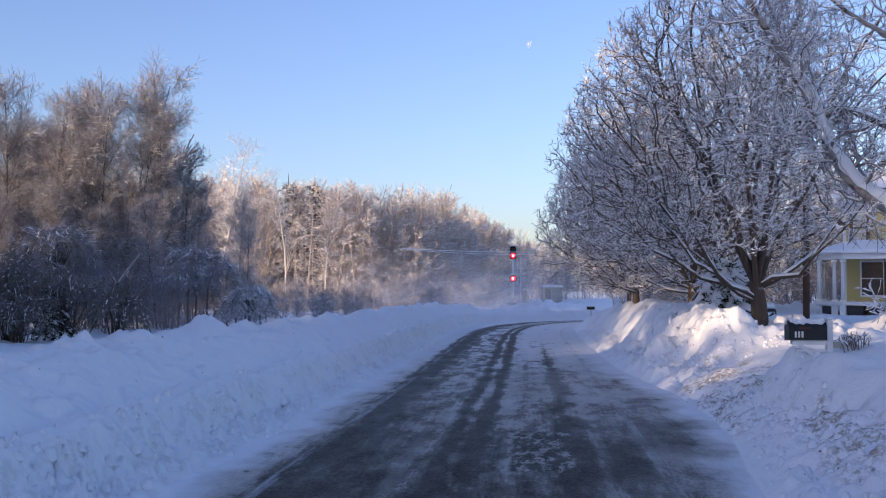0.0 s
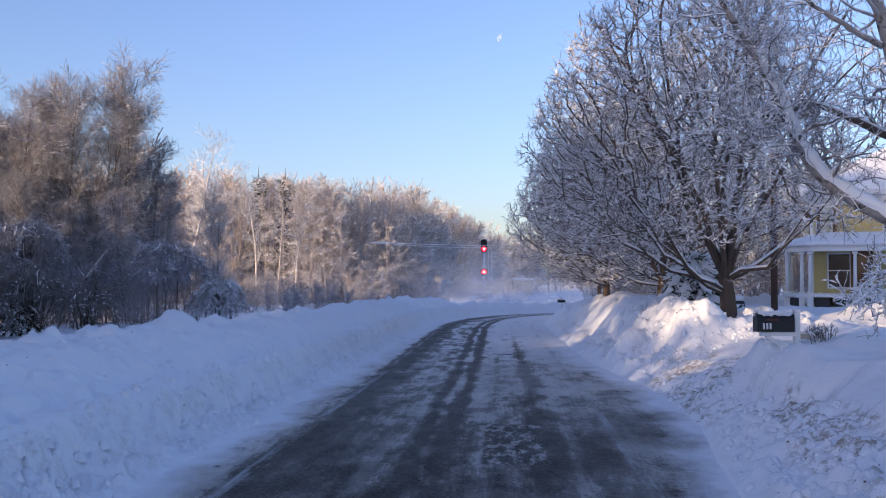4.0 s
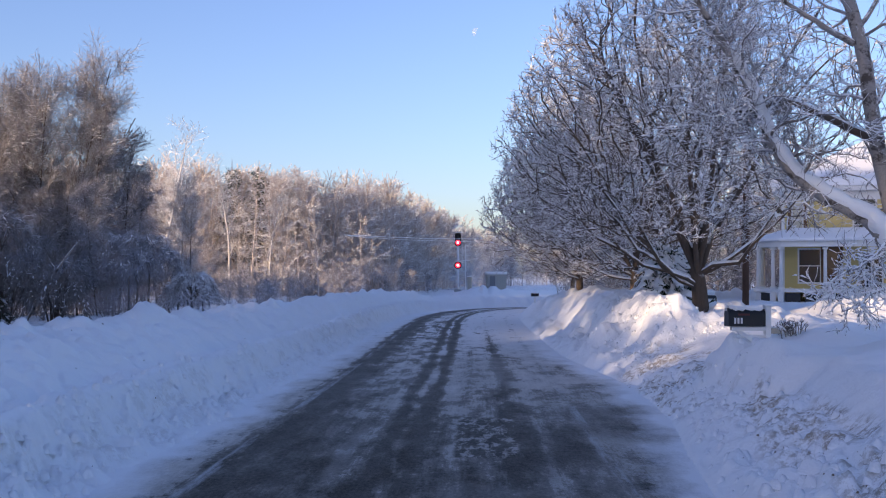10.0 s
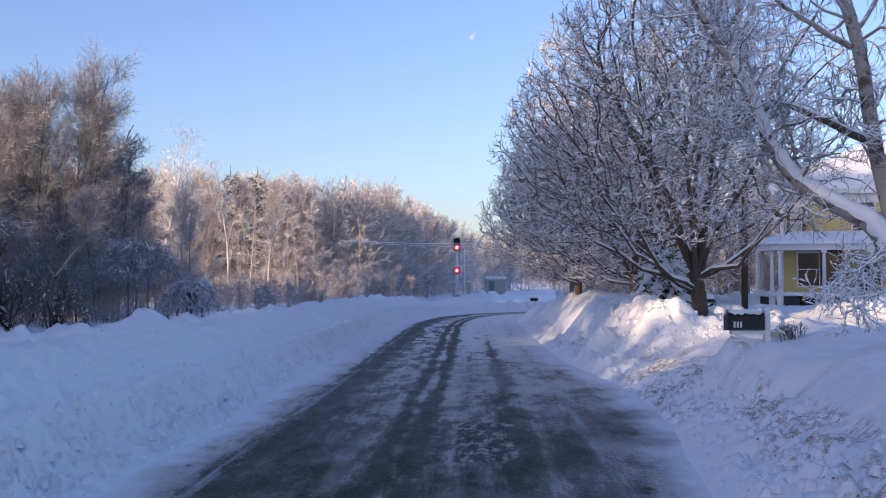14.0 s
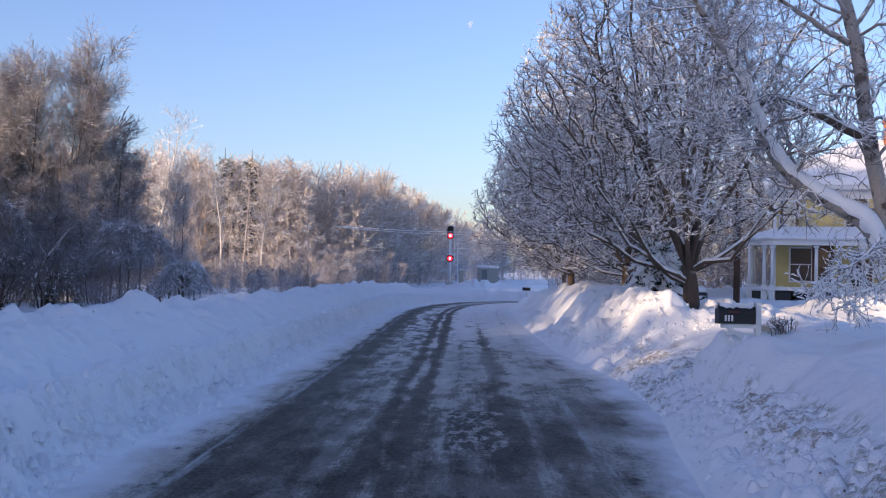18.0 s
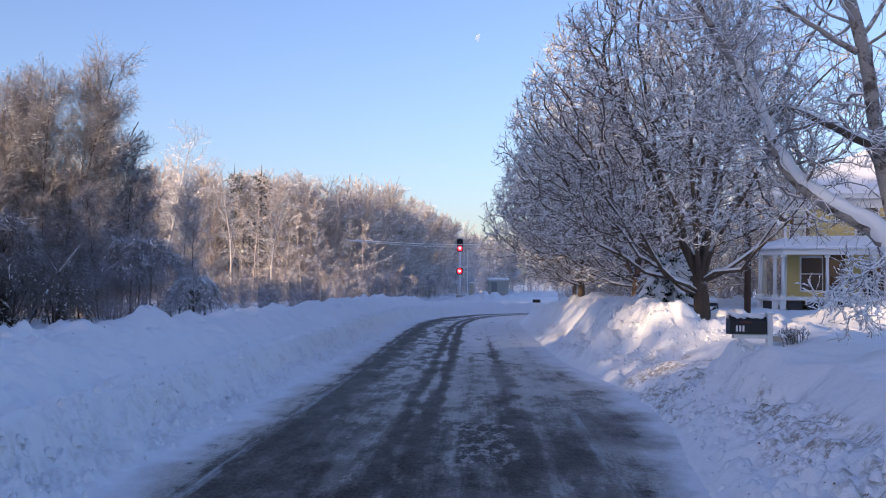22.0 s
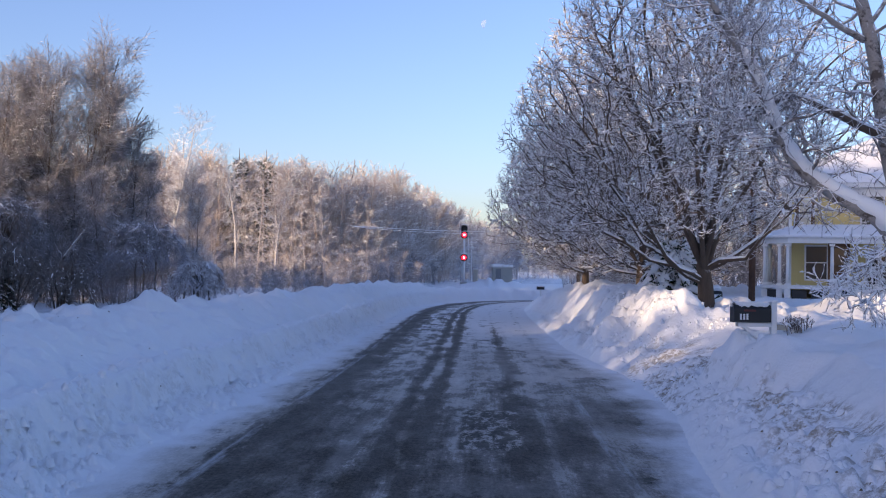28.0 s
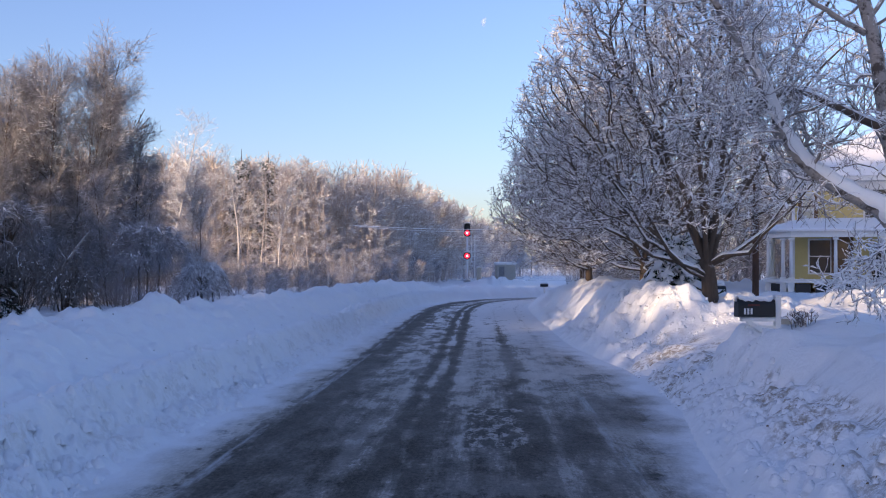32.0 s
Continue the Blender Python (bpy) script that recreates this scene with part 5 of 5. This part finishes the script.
    # porch that goes round the corner in a bay of eight sides

    def inset(o):
        return [(-1.62 + o, 6.0), (-1.62 + o, -1.15 + o * 0.4), (-0.92 + o * 0.75, -2.2 + o * 0.75), (-0.40 + o * 0.4, -2.6 + o), (9.0, -2.6 + o)]

    def deck(z0, z1, o=0.0):
        bm = B()
        rim = inset(o) + [(9.0, 6.0)]
        lo, hi = [bm.verts.new((x, y, z0)) for x, y in rim], [bm.verts.new((x, y, z1)) for x, y in rim]
        for i in range(6):
            bm.faces.new((lo[i], lo[(i + 1) % 6], hi[(i + 1) % 6], hi[i]))
        bm.faces.new(lo[::-1])
        bm.faces.new(hi)
        bmesh.ops.recalc_face_normals(bm, faces=bm.faces)
        return bm
    part("porch_floor", deck(0.55, 0.70), M_WHITE, ob)
    part("porch_ceiling", deck(2.72, 2.76, 0.20), M_WHITE, ob)
    for (xa, ya), (xb, yb), (xc, yc), (xd, yd) in zip(inset(0.02), inset(0.02)[1:], inset(0.18)[1:], inset(0.18)):
        for z0, z1, o in ((2.58, 2.76, 0.0), (2.76, 2.83, 0.04)):
            bm = B()
            q = [(xa, ya), (xb, yb), (xc, yc), (xd, yd)]
            mx, my = (xa + xb - xc - xd), (ya + yb - yc - yd)
            l = math.hypot(mx, my)
            q = [(x + mx / l * o, y + my / l * o) for x, y in q]
            lo, hi = [bm.verts.new((x, y, z0)) for x, y in q], [bm.verts.new((x, y, z1)) for x, y in q]
            for i in range(4):
                bm.faces.new((lo[i], lo[(i + 1) % 4], hi[(i + 1) % 4], hi[i]))
            bm.faces.new(lo[::-1])
            bm.faces.new(hi)
            bmesh.ops.recalc_face_normals(bm, faces=bm.faces)
            part("porch_beam" if not o else "cornice", bm, M_WHITE, ob)
    bm = B()
    rows = [[bm.verts.new((x, y, z)) for x, y in inset(o)] for o, z in ((-0.06, 2.83), (-0.20, 2.84), (-0.23, 2.92), (-0.15, 2.99), (0.25, 3.10), (1.0, 3.34), (1.55, 3.48))]
    for a, b in zip(rows, rows[1:]):
        for i in range(4):
            bm.faces.new((a[i], a[i + 1], b[i + 1], b[i]))
    part("porch_roof", bm, M_SNOW, ob, "porch roof under snow")
    for x, y in ((-1.44, -1.15), (-0.76, -2.08), (-0.40, -2.42), (1.46, -2.42), (3.4, -2.42), (5.3, -2.42), (-1.44, 1.5), (-1.44, 4.2)):
        p = part("porch_post", cyl(B(), (x, y, 0.7), (x, y, 2.56), 0.085, 0.07, 12), M_WHITE, ob, smooth=True)
        part("capital", box(B(), x - 0.12, x + 0.12, y - 0.12, y + 0.12, 2.46, 2.56), M_WHITE, p)
        part("plinth", box(B(), x - 0.12, x + 0.12, y - 0.12, y + 0.12, 0.7, 0.80), M_WHITE, p)
        part("pier", box(B(), x - 0.13, x + 0.13, y - 0.13, y + 0.13, -0.3, 0.55), M_WHITE, p)
    # dark sheets stand for the shade in the openings under the porch
    for x0, x1 in ((-0.22, 0.42), (0.62, 1.3), (1.62, 2.45), (2.55, 3.25), (3.55, 5.1)):
        part("dark_opening", box(B(), x0, x1, -2.45, -2.42, -0.2, 0.5), M_DARK, ob, "dark lattice panel")
    part("dark_opening", box(B(), -1.46, -1.43, -0.9, 0.4, -0.2, 0.5), M_DARK, ob, "dark lattice panel")
    bm = box(B(), -0.42, 0.42, -0.015, 0.015, -0.2, 0.5)
    bmesh.ops.transform(bm, matrix=pose(-1.05, -1.62, 0, 0, 0, -53), verts=bm.verts)
    part("dark_opening", bm, M_DARK, ob, "dark lattice panel")
    d = part("door", box(B(), 1.3, 2.25, -0.09, -0.036, 0.72, 2.72), M_SHUTTER, ob, "brown front door")
    part("door_glass", box(B(), 1.5, 2.05, -0.098, -0.091, 1.6, 2.5), M_WINDOW, d)
    return ob


make_house()


# ---------------- the utility pole, vehicles, evergreens ----------------
def make_pole():
    x, y = 9.27, 33
    ob = thing("utility_pole", "plain brown wooden pole in the garden snow", "pole", pose(x, y, floor_z(x, y)))
    part("pole", cyl(B(), (0, 0, -0.3), (0.05, 0, 7.5), 0.105, 0.085, 12), M_POLE, ob, smooth=True)


make_pole()


def make_car(name, label, m, paint):
    ob = thing(name, label, "car", m)
    bm = box(B(), -0.88, 0.88, -2.2, 2.2, 0.32, 0.95, 0.12)
    part("body", bm, paint, ob, smooth=False)
    bm = box(B(), -0.78, 0.78, -1.5, 1.3, 0.95, 1.55, 0.0)
    for v in bm.verts:
        if v.co.z > 1.2:
            v.co.x *= 0.82
            v.co.y *= 0.78
    part("cabin", bm, M_WINDOW, ob, "dark glass cabin")
    part("snow_cover", box(B(), -0.72, 0.72, -1.25, 1.1, 1.5, 1.78, 0.11), M_SNOW, ob, "thick snow on the roof", True)
    part("snow_cover", box(B(), -0.82, 0.82, -2.15, -1.35, 0.9, 1.12, 0.09), M_SNOW, ob, "snow on the bonnet", True)
    for x in (-0.8, 0.8):
        for y in (-1.35, 1.35):
            w = part("wheel", cyl(B(), (x - 0.1, y, 0.33), (x + 0.1, y, 0.33), 0.33, n=18), M_DARK, ob)
            part("rim", cyl(B(), (x * 1.14 - 0.01, y, 0.33), (x * 1.14 + 0.01, y, 0.33), 0.2, n=14), M_STEEL, w)
    for x in (-0.6, 0.6):
        part("headlight", box(B(), x - 0.16, x + 0.16, -2.24, -2.17, 0.66, 0.8, 0.02), M_STEEL, ob)
    part("bumper", box(B(), -0.86, 0.86, -2.28, -2.16, 0.36, 0.56, 0.04), M_DARK, ob)
    return ob


make_car("car", "black parked car under snow behind the mound", pose(9.35, 44, 0.05, 0, 0, 14), M_BLACK)
make_car("car", "blue-grey parked car capped with snow in the drive", pose(12.15, 54, 0.45, 0, 0, -10), plain("blue_grey_car_paint", (0.10, 0.13, 0.18), 0.3))


def spruce(seed, height, base, tiers=9, per=8, pads=1.0):
    """A small conifer: drooping boughs in tiers, each a fan of flat sprays."""
    rng = np.random.default_rng(seed)
    T = stem([(0, 0, -0.3), (0, 0, height * 0.5), (0, 0, height)], 0.06 * height / 2, 0.01, 5)
    P = []
    for i in range(tiers):
        f = i / tiers
        z = height * (0.06 + 0.9 * f)
        L = base * (1 - f) ** 0.85 + 0.08
        for j in range(per):
            a = rng.uniform(0, math.tau)
            l = L * rng.uniform(0.75, 1.1)
            P.append([(math.cos(a) * l * s, math.sin(a) * l * s, z + l * (0.18 * s - 0.55 * s * s)) for s in (0, 0.33, 0.66, 1.0)])
    P = np.array(P)
    R = np.full(P.shape[:2], 0.02) * np.linspace(1.2, 0.6, 4)
    P2, R2 = grow(rng, P, R, 7, (0.15, 1.0), (35, 65), (base * 0.22, base * 0.4), 2, -0.08, 0.08, 1.0, 0.6, 0.4, 0.012)
    P3, R3 = grow(rng, P2, R2, 3, (0.2, 1.0), (35, 60), (base * 0.10, base * 0.18), 2, -0.1, 0.08, 1.0, 0.6, 0.3, 0.012)
    return dict(trunk=tubes(*T, 8), twigs=join(tubes(P, R, 4), tubes(P2, R2, 3), tubes(P3, R3, 3)),
                snow=join(clumps(rng, P, int(180 * base * pads), (0.05 * pads, 0.11 * pads)), clumps(rng, P2, int(420 * base), (0.03 * pads, 0.055 * pads))))


sp = [spruce(31, 2.4, 1.2), spruce(32, 1.8, 1.3, 7)]
bent = spruce(34, 1.25, 1.0, 6, 10, 1.6)
for x, y, a in ((5.3, 25.6, 0),):
    tree_thing("spruce", "low dark spruce bent under thick pads of snow", x, y, bent, M_BARK, M_NEEDLE, "small spruces", a, "conifer")
for i, (x, y, a, sc) in enumerate(((-18.9, 37.6, 0, 1.3), (-13.4, 31.5, 30, 0.72))):
    ob = tree_thing("spruce", "small dark spruce laden with snow", x, y, sp[(i + 1) % 2], M_BARK, M_NEEDLE, "small spruces", a, "conifer")
    ob.scale = (sc, sc, sc)
tops = spruce(33, 11.6, 2.3, 15, 8)
for x, y, a in ((-18.0, 90, 0), (-15.9, 91, 90)):
    tree_thing("spruce", "tall spruce with snow above the leafless wood", x, y, tops, M_BARK, M_NEEDLE, "tall spruces", a, "conifer")


def arching_bush(seed, height, width, n=70, r=0.006, bare=0.1, lumps_n=700):
    """A bush whose rods bow over to the ground under rime."""
    rng = np.random.default_rng(seed)
    P = []
    s = np.linspace(0, 1, 8)
    for i in range(n):
        a = rng.uniform(0, math.tau)
        l = width * math.sqrt(rng.uniform(0.02, 1.0))
        h = height * (1 - 0.35 * (l / width) ** 2) * rng.uniform(0.85, 1.05)
        z = np.where(s < 0.6, h * (1 - (1 - s / 0.6) ** 2), h * (1 - 0.75 * (np.maximum(s - 0.6, 0) / 0.4) ** 1.6 * (l / width)))
        P.append(np.stack([math.cos(a) * l * (0.15 + 0.85 * s ** 1.1), math.sin(a) * l * (0.15 + 0.85 * s ** 1.1), z], 1))
    P = np.array(P) + rng.normal(size=(n, 8, 3)) * 0.03
    R = np.full((n, 8), 1.0) * np.linspace(0.014, 0.006, 8)
    P2, R2 = grow(rng, P, R, 15, (bare, 1.0), (20, 60), (height * 0.10, height * 0.22), 3, -0.12, 0.2, 0.5, 0.6, 0.3, r)
    P3, R3 = grow(rng, P2, R2, 6, (0.1, 1.0), (20, 55), (height * 0.06, height * 0.12), 2, -0.2, 0.1, 0.8, 0.6, 0.3, r * 0.8)
    return dict(trunk=tubes(P[: 3], R[: 3] * 1.6, 5), limbs=tubes(P, R, 4), twigs=join(tubes(P2, R2, 3), tubes(P3, R3, 3)), snow=clumps(rng, P2, lumps_n, (0.015, 0.034)))


for x, y, h, w, sd in ((-14.5, 31.0, 2.4, 1.3, 6), (-13.0, 31.6, 2.2, 1.3, 7), (-11.7, 32.2, 1.6, 1.2, 8), (-13.7, 29.8, 1.4, 1.0, 9), (-15.8, 30.4, 2.6, 1.3, 10), (-16.4, 35.6, 3.0, 1.5, 13)):
    tree_thing("arching_bush", "dark tangled bush of bowed twigs", x, y, arching_bush(200 + sd, h, w, 30, 0.0075, 0.1, 160), M_BARK, M_TWIG_DARK, "bowed bushes", 0, "bush")


def bowed_tree(seed, height, width, under, n=60, r=0.008):
    """A small tree bent by snow to an umbrella: bare stems, a flat white top and hanging twigs."""
    rng = np.random.default_rng(seed)
    stems = [stem([(i * 0.35 - 0.3, rng.uniform(-0.3, 0.3), -0.4), (i * 0.4 - 0.35, rng.uniform(-0.3, 0.3), height * 0.45), (i * 0.5 - 0.5 + rng.uniform(-0.3, 0.3), 0, height * 0.92)], 0.05, 0.02, 8, rng, 0.025) for i in range(3)]
    s = np.linspace(0, 1, 9)
    P = []
    for _ in range(n):
        a, l = rng.uniform(0, math.tau), width * rng.uniform(0.45, 1.05)
        h = height * rng.uniform(0.86, 1.02)
        z = height * 0.5 + (h - height * 0.5) * np.sin(np.minimum(s * 2.1, 1.0) * math.pi / 2) - (h - under) * np.maximum(s - 0.45, 0) ** 1.7 / 0.55 ** 1.7 * rng.uniform(0.7, 1.05)
        P.append(np.stack([math.cos(a) * l * s ** 0.75, math.sin(a) * l * s ** 0.75, z], 1))
    P = np.array(P) + rng.normal(size=(n, 9, 3)) * 0.035
    R = np.full((n, 9), 1.0) * np.linspace(0.016, 0.006, 9)
    P2, R2 = grow(rng, P, R, 18, (0.25, 1.0), (20, 60), (height * 0.08, height * 0.20), 4, -0.22, 0.16, 0.5, 0.6, 0.3, r)
    P3, R3 = grow(rng, P2, R2, 6, (0.1, 1.0), (20, 55), (height * 0.05, height * 0.12), 2, -0.30, 0.1, 0.8, 0.6, 0.3, r * 0.8)
    top = P[:, 2:6]
    return dict(trunk=tubes(*stems[0], 7), stems=[tubes(*q, 6) for q in stems[1:]], limbs=tubes(P, R, 4), twigs=join(tubes(P2, R2, 3), tubes(P3, R3, 3)),
                snow=join(clumps(rng, top, n * 6, (0.025, 0.05)), clumps(rng, P2, n * 5, (0.015, 0.03))))


for x, y, h, w, u, sd in ((-10.5, 36.5, 2.95, 1.35, 1.7, 1), (-8.8, 37.5, 1.65, 1.0, 0.5, 2), (-15.9, 37.5, 3.7, 1.7, 1.9, 3), (-9.6, 39.0, 1.3, 0.9, 0.4, 4)):
    tree_thing("bowed_tree", "small tree bowed by snow to a white umbrella", x, y, bowed_tree(220 + sd, h, w, u, 44), M_BARK, M_TWIG_BROWN if h > 2 else M_RIME_GREY, "bowed bushes", 40 * sd, "tree")


# ---------------- clods of snow and dead grass on the banks ----------------
def lumps(rng, spots, size):
    """Rough little lumps at the given spots, as one mesh."""
    base = np.array([(1, 0, -0.5), (0.5, 0.87, -0.5), (-0.5, 0.87, -0.5), (-1, 0, -0.5), (-0.5, -0.87, -0.5), (0.5, -0.87, -0.5), (0.55, 0.3, 0.7), (-0.35, 0.5, 0.75), (-0.3, -0.55, 0.7), (0.1, 0, 0.95)])
    tri = np.array([(0, 1, 6), (1, 2, 7), (1, 7, 6), (2, 3, 7), (3, 8, 7), (3, 4, 8), (4, 5, 8), (5, 6, 8), (5, 0, 6), (6, 7, 9), (7, 8, 9), (8, 6, 9)])
    n = len(spots)
    sc = rng.uniform(size[0], size[1], n) * rng.uniform(0.5, 1.0, n)
    V = base[None] * sc[:, None, None] * rng.uniform(0.7, 1.3, (n, 10, 3))
    a = rng.uniform(0, math.tau, n)
    x = V[..., 0] * np.cos(a)[:, None] - V[..., 1] * np.sin(a)[:, None]
    y = V[..., 0] * np.sin(a)[:, None] + V[..., 1] * np.cos(a)[:, None]
    V = np.stack([x, y, V[..., 2]], -1) + np.array(spots)[:, None]
    F = tri[None] + np.arange(n)[:, None, None] * 10
    return V.reshape(-1, 3), F.reshape(-1, 3)


def bank_spots(rng, n, side, s0, s1, q0, q1, lift=0.0):
    s = s0 + (s1 - s0) * rng.random(n) ** 1.5
    q = HALF + rng.uniform(q0, q1, n) + (widening(s) if side > 0 else 0.0)
    x = np.interp(s, RS, RX) + side * q * np.interp(s, RS, RTY)
    y = np.interp(s, RS, RY) - side * q * np.interp(s, RS, RTX)
    z = ground_height(x, y)
    return np.stack([x, y, z + lift], 1)


rng = np.random.default_rng(77)
sp_l = bank_spots(rng, 500, -1, 7, 34, -0.15, 0.75)
sp_r = np.vstack([bank_spots(rng, 200, 1, 6.5, 18, -0.25, 0.45), bank_spots(rng, 110, 1, 6.5, 14, 0.3, 1.0)])
sp_m = bank_spots(rng, 520, 1, 18.2, 26, 0.1, 2.6)
tagged(link_mesh("snow_clods", *join(lumps(rng, sp_l, (0.018, 0.075)), lumps(rng, sp_r, (0.018, 0.070)), lumps(rng, sp_m - np.array([0, 0, 0.012]), (0.02, 0.075))), M_SNOW, smooth=True), "broken clods of snow along the ploughed banks", "snow", kind="stuff")
M_EARTH = plain("brown_earth_and_leaves", (0.20, 0.14, 0.09), 0.95, 0, 0.5, 20)
sp_r = bank_spots(rng, 90, 1, 6.5, 12.5, 0.15, 0.9)
w = vnoise(sp_r[:, 0] * 2.2, sp_r[:, 1] * 2.2, 5) > 0.05
sp_b = bank_spots(rng, 90, 1, 12.5, 17.5, -0.2, 0.3)
sp_l = bank_spots(rng, 150, -1, 7, 24, 0.0, 3.2)
wl = vnoise(sp_l[:, 0] * 2.2, sp_l[:, 1] * 2.2, 6) > 0.08
tagged(link_mesh("earth_crumbs", *join(lumps(rng, sp_r[w], (0.004, 0.014)), lumps(rng, sp_b, (0.004, 0.014)), lumps(rng, sp_l[wl], (0.005, 0.014))), M_EARTH), "brown crumbs of turf and leaves in the ploughed snow", "earth", kind="stuff")



def grass_tuft(name, label, x, y, seed, n=40, h=0.35):
    rng = np.random.default_rng(seed)
    P = []
    for i in range(n):
        a, l = rng.uniform(0, math.tau), rng.uniform(0.1, 0.7) * h
        bx, by = rng.normal() * 0.11, rng.normal() * 0.08
        hh = h * rng.uniform(0.5, 1.0)
        P.append([(bx, by, -0.05), (bx + math.cos(a) * l * 0.4, by + math.sin(a) * l * 0.4, hh * 0.6), (bx + math.cos(a) * l, by + math.sin(a) * l, hh)])
    P = np.array(P)
    ob = thing(name, label, "shrub", pose(x, y, floor_z(x, y)))
    R = np.full((n, 3), 1.0) * np.array([0.007, 0.005, 0.004])
    P2, R2 = grow(rng, P, R, 5, (0.3, 1.0), (25, 65), (h * 0.25, h * 0.5), 3, 0.1, 0.2, 0.8, 0.6, 0.2, 0.003)
    tagged(link_mesh("stalks", *join(tubes(P, R, 3), tubes(P2, R2, 3)), M_TWIG_DARK, ob), kind="stuff")
    tagged(link_mesh("snow_cover", *clumps(rng, P, 90, (0.010, 0.024)), M_SNOW, ob), kind="stuff")


grass_tuft("low_shrub", "low bare shrub poking out of the snow", 4.25, 13.15, 1, 34, 0.17)


# ---------------- the moon ----------------
def make_moon():
    k = Mat("pale_moon", 0.9, 0.0)
    k.colour(k.mix(k.noise(k.coord(), 0.12, 3), (0.5, 0.52, 0.55), (0.9, 0.9, 0.9)))
    tr = k.n("ShaderNodeBsdfTransparent")
    mx = k.n("ShaderNodeMixShader")
    mx.inputs[0].default_value = 0.80
    k.to(k.b.outputs[0], mx.inputs[1])
    k.to(tr.outputs[0], mx.inputs[2])
    k.to(mx.outputs[0], k.out.inputs["Surface"])
    d, r = 4000.0, 17.0
    bm = B()
    n, m = 20, 10
    g = [[bm.verts.new((-r * math.sin(math.pi * i / n) * math.sin(math.pi * j / m * 0.62), -r * math.sin(math.pi * i / n) * math.cos(math.pi * j / m * 0.62), r * math.cos(math.pi * i / n))) for j in range(m + 1)] for i in range(1, n)]
    for i in range(n - 2):
        for j in range(m):
            bm.faces.new((g[i][j], g[i + 1][j], g[i + 1][j + 1], g[i][j + 1]))
    me_ob = part("moon", bm, k.m, None, smooth=True)
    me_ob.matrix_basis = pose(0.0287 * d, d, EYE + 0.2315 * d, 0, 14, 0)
    me_ob.visible_shadow = False
    tagged(me_ob, "pale half moon in the morning sky", "moon")


make_moon()


# ---------------- blowing snow ----------------
def mist_material(name, half, tall, most, seed):
    """Snow dust: thick near the ground, thinning out to nothing at its border."""
    k = Mat(name, 1.0, 0.0)
    p = k.coord()
    s = k.n("ShaderNodeSeparateXYZ")
    k.to(p, s.inputs[0])
    ex = k.math("POWER", k.math("ABSOLUTE", k.math("DIVIDE", s.outputs[0], half)), 2.0)
    ez = k.math("POWER", k.math("ABSOLUTE", k.math("DIVIDE", s.outputs[2], tall)), 2.0)
    fall = k.ramp(k.math("SQRT", k.math("ADD", ex, ez)), 0.05, 1.0, 1.0, 0.0)
    fall = k.math("POWER", fall, 1.4)
    wisp = k.ramp(k.noise(k.mapped(p, (0.25, 0.25, 0.5)), 1.0 + seed * 0.13, 5, 0.6), 0.3, 0.7)
    a = k.math("MULTIPLY", k.math("MULTIPLY", fall, wisp), most, clamp=True)
    k.colour((0.74, 0.79, 0.88))
    tl = k.n("ShaderNodeBsdfTranslucent")
    tl.inputs[0].default_value = (0.62, 0.72, 0.88, 1)
    both = k.n("ShaderNodeMixShader")
    k.to(k.b.outputs[0], both.inputs[1])
    k.to(tl.outputs[0], both.inputs[2])
    tr = k.n("ShaderNodeBsdfTransparent")
    mx = k.n("ShaderNodeMixShader")
    k.to(a, mx.inputs[0])
    k.to(tr.outputs[0], mx.inputs[1])
    k.to(both.outputs[0], mx.inputs[2])
    k.to(mx.outputs[0], k.out.inputs["Surface"])
    return k.m


PUFFS = []


def make_puff(label, half, tall, most, seed, rows):
    n, m = 16, 8
    u, v = np.meshgrid(np.linspace(-1, 1, n), np.linspace(-0.35, 1, m))
    V = np.stack([u * half, (u ** 2) * half * 0.25 + 0.4 * fbm(u * 3, v * 3, 2, seed), v * tall], -1).reshape(-1, 3)
    i, j = np.meshgrid(np.arange(m - 1), np.arange(n - 1), indexing="ij")
    a = i * n + j
    F = np.stack([a, a + 1, a + n + 1, a + n], -1).reshape(-1, 4)
    ob = link_mesh("blowing_snow", V, F, mist_material("snow_dust", half, tall, most, seed), smooth=True)
    tagged(ob, label, "blowing snow", "wisps of blowing snow")
    ob.visible_shadow = False
    PUFFS.append((ob, rows))


for i, (x, y, half, tall, most) in enumerate(((-6, 98, 13, 6.0, 0.85), (-3, 88, 11, 4.6, 0.80), (-8, 80, 8, 4.2, 0.6))):
    make_puff("pale wisp of blown snow dust over the field", half, tall, most, i, [(0, (x, y, 0.4)), (3.5, (x + 4 + i, y + 1, 0.2)), (5.5, (x + 8 + i, y + 2, -2.4)), (7.5, (x + 12 + i, y + 3, -5.0)), (12, (x + 20, y + 6, -7.0)), (32, (x + 40, y + 14, -8.0))])
make_puff("faint wisp of blown snow dust before the wood", 15, 8.0, 0.6, 7, [(0, (1, 141, 0.0)), (16, (4, 141, 0.15)), (32, (6, 141, 0.0))])
make_puff("thin haze of snow dust drifting before the trees", 9, 4.5, 0.34, 11, [(0, (-12, 34.0, 0.2)), (16, (-10.5, 34.0, 0.1)), (32, (-9.5, 34.0, 0.0))])
make_puff("thin haze of snow dust drifting before the trees", 9, 3.5, 0.36, 13, [(0, (-7, 60, 0.2)), (16, (-5.5, 60, 0.1)), (32, (-4.5, 60, 0.0))])


def motions():
    for ob, rows in PUFFS:
        walk(ob, [(t, pose(*p)) for t, p in rows])


motions()
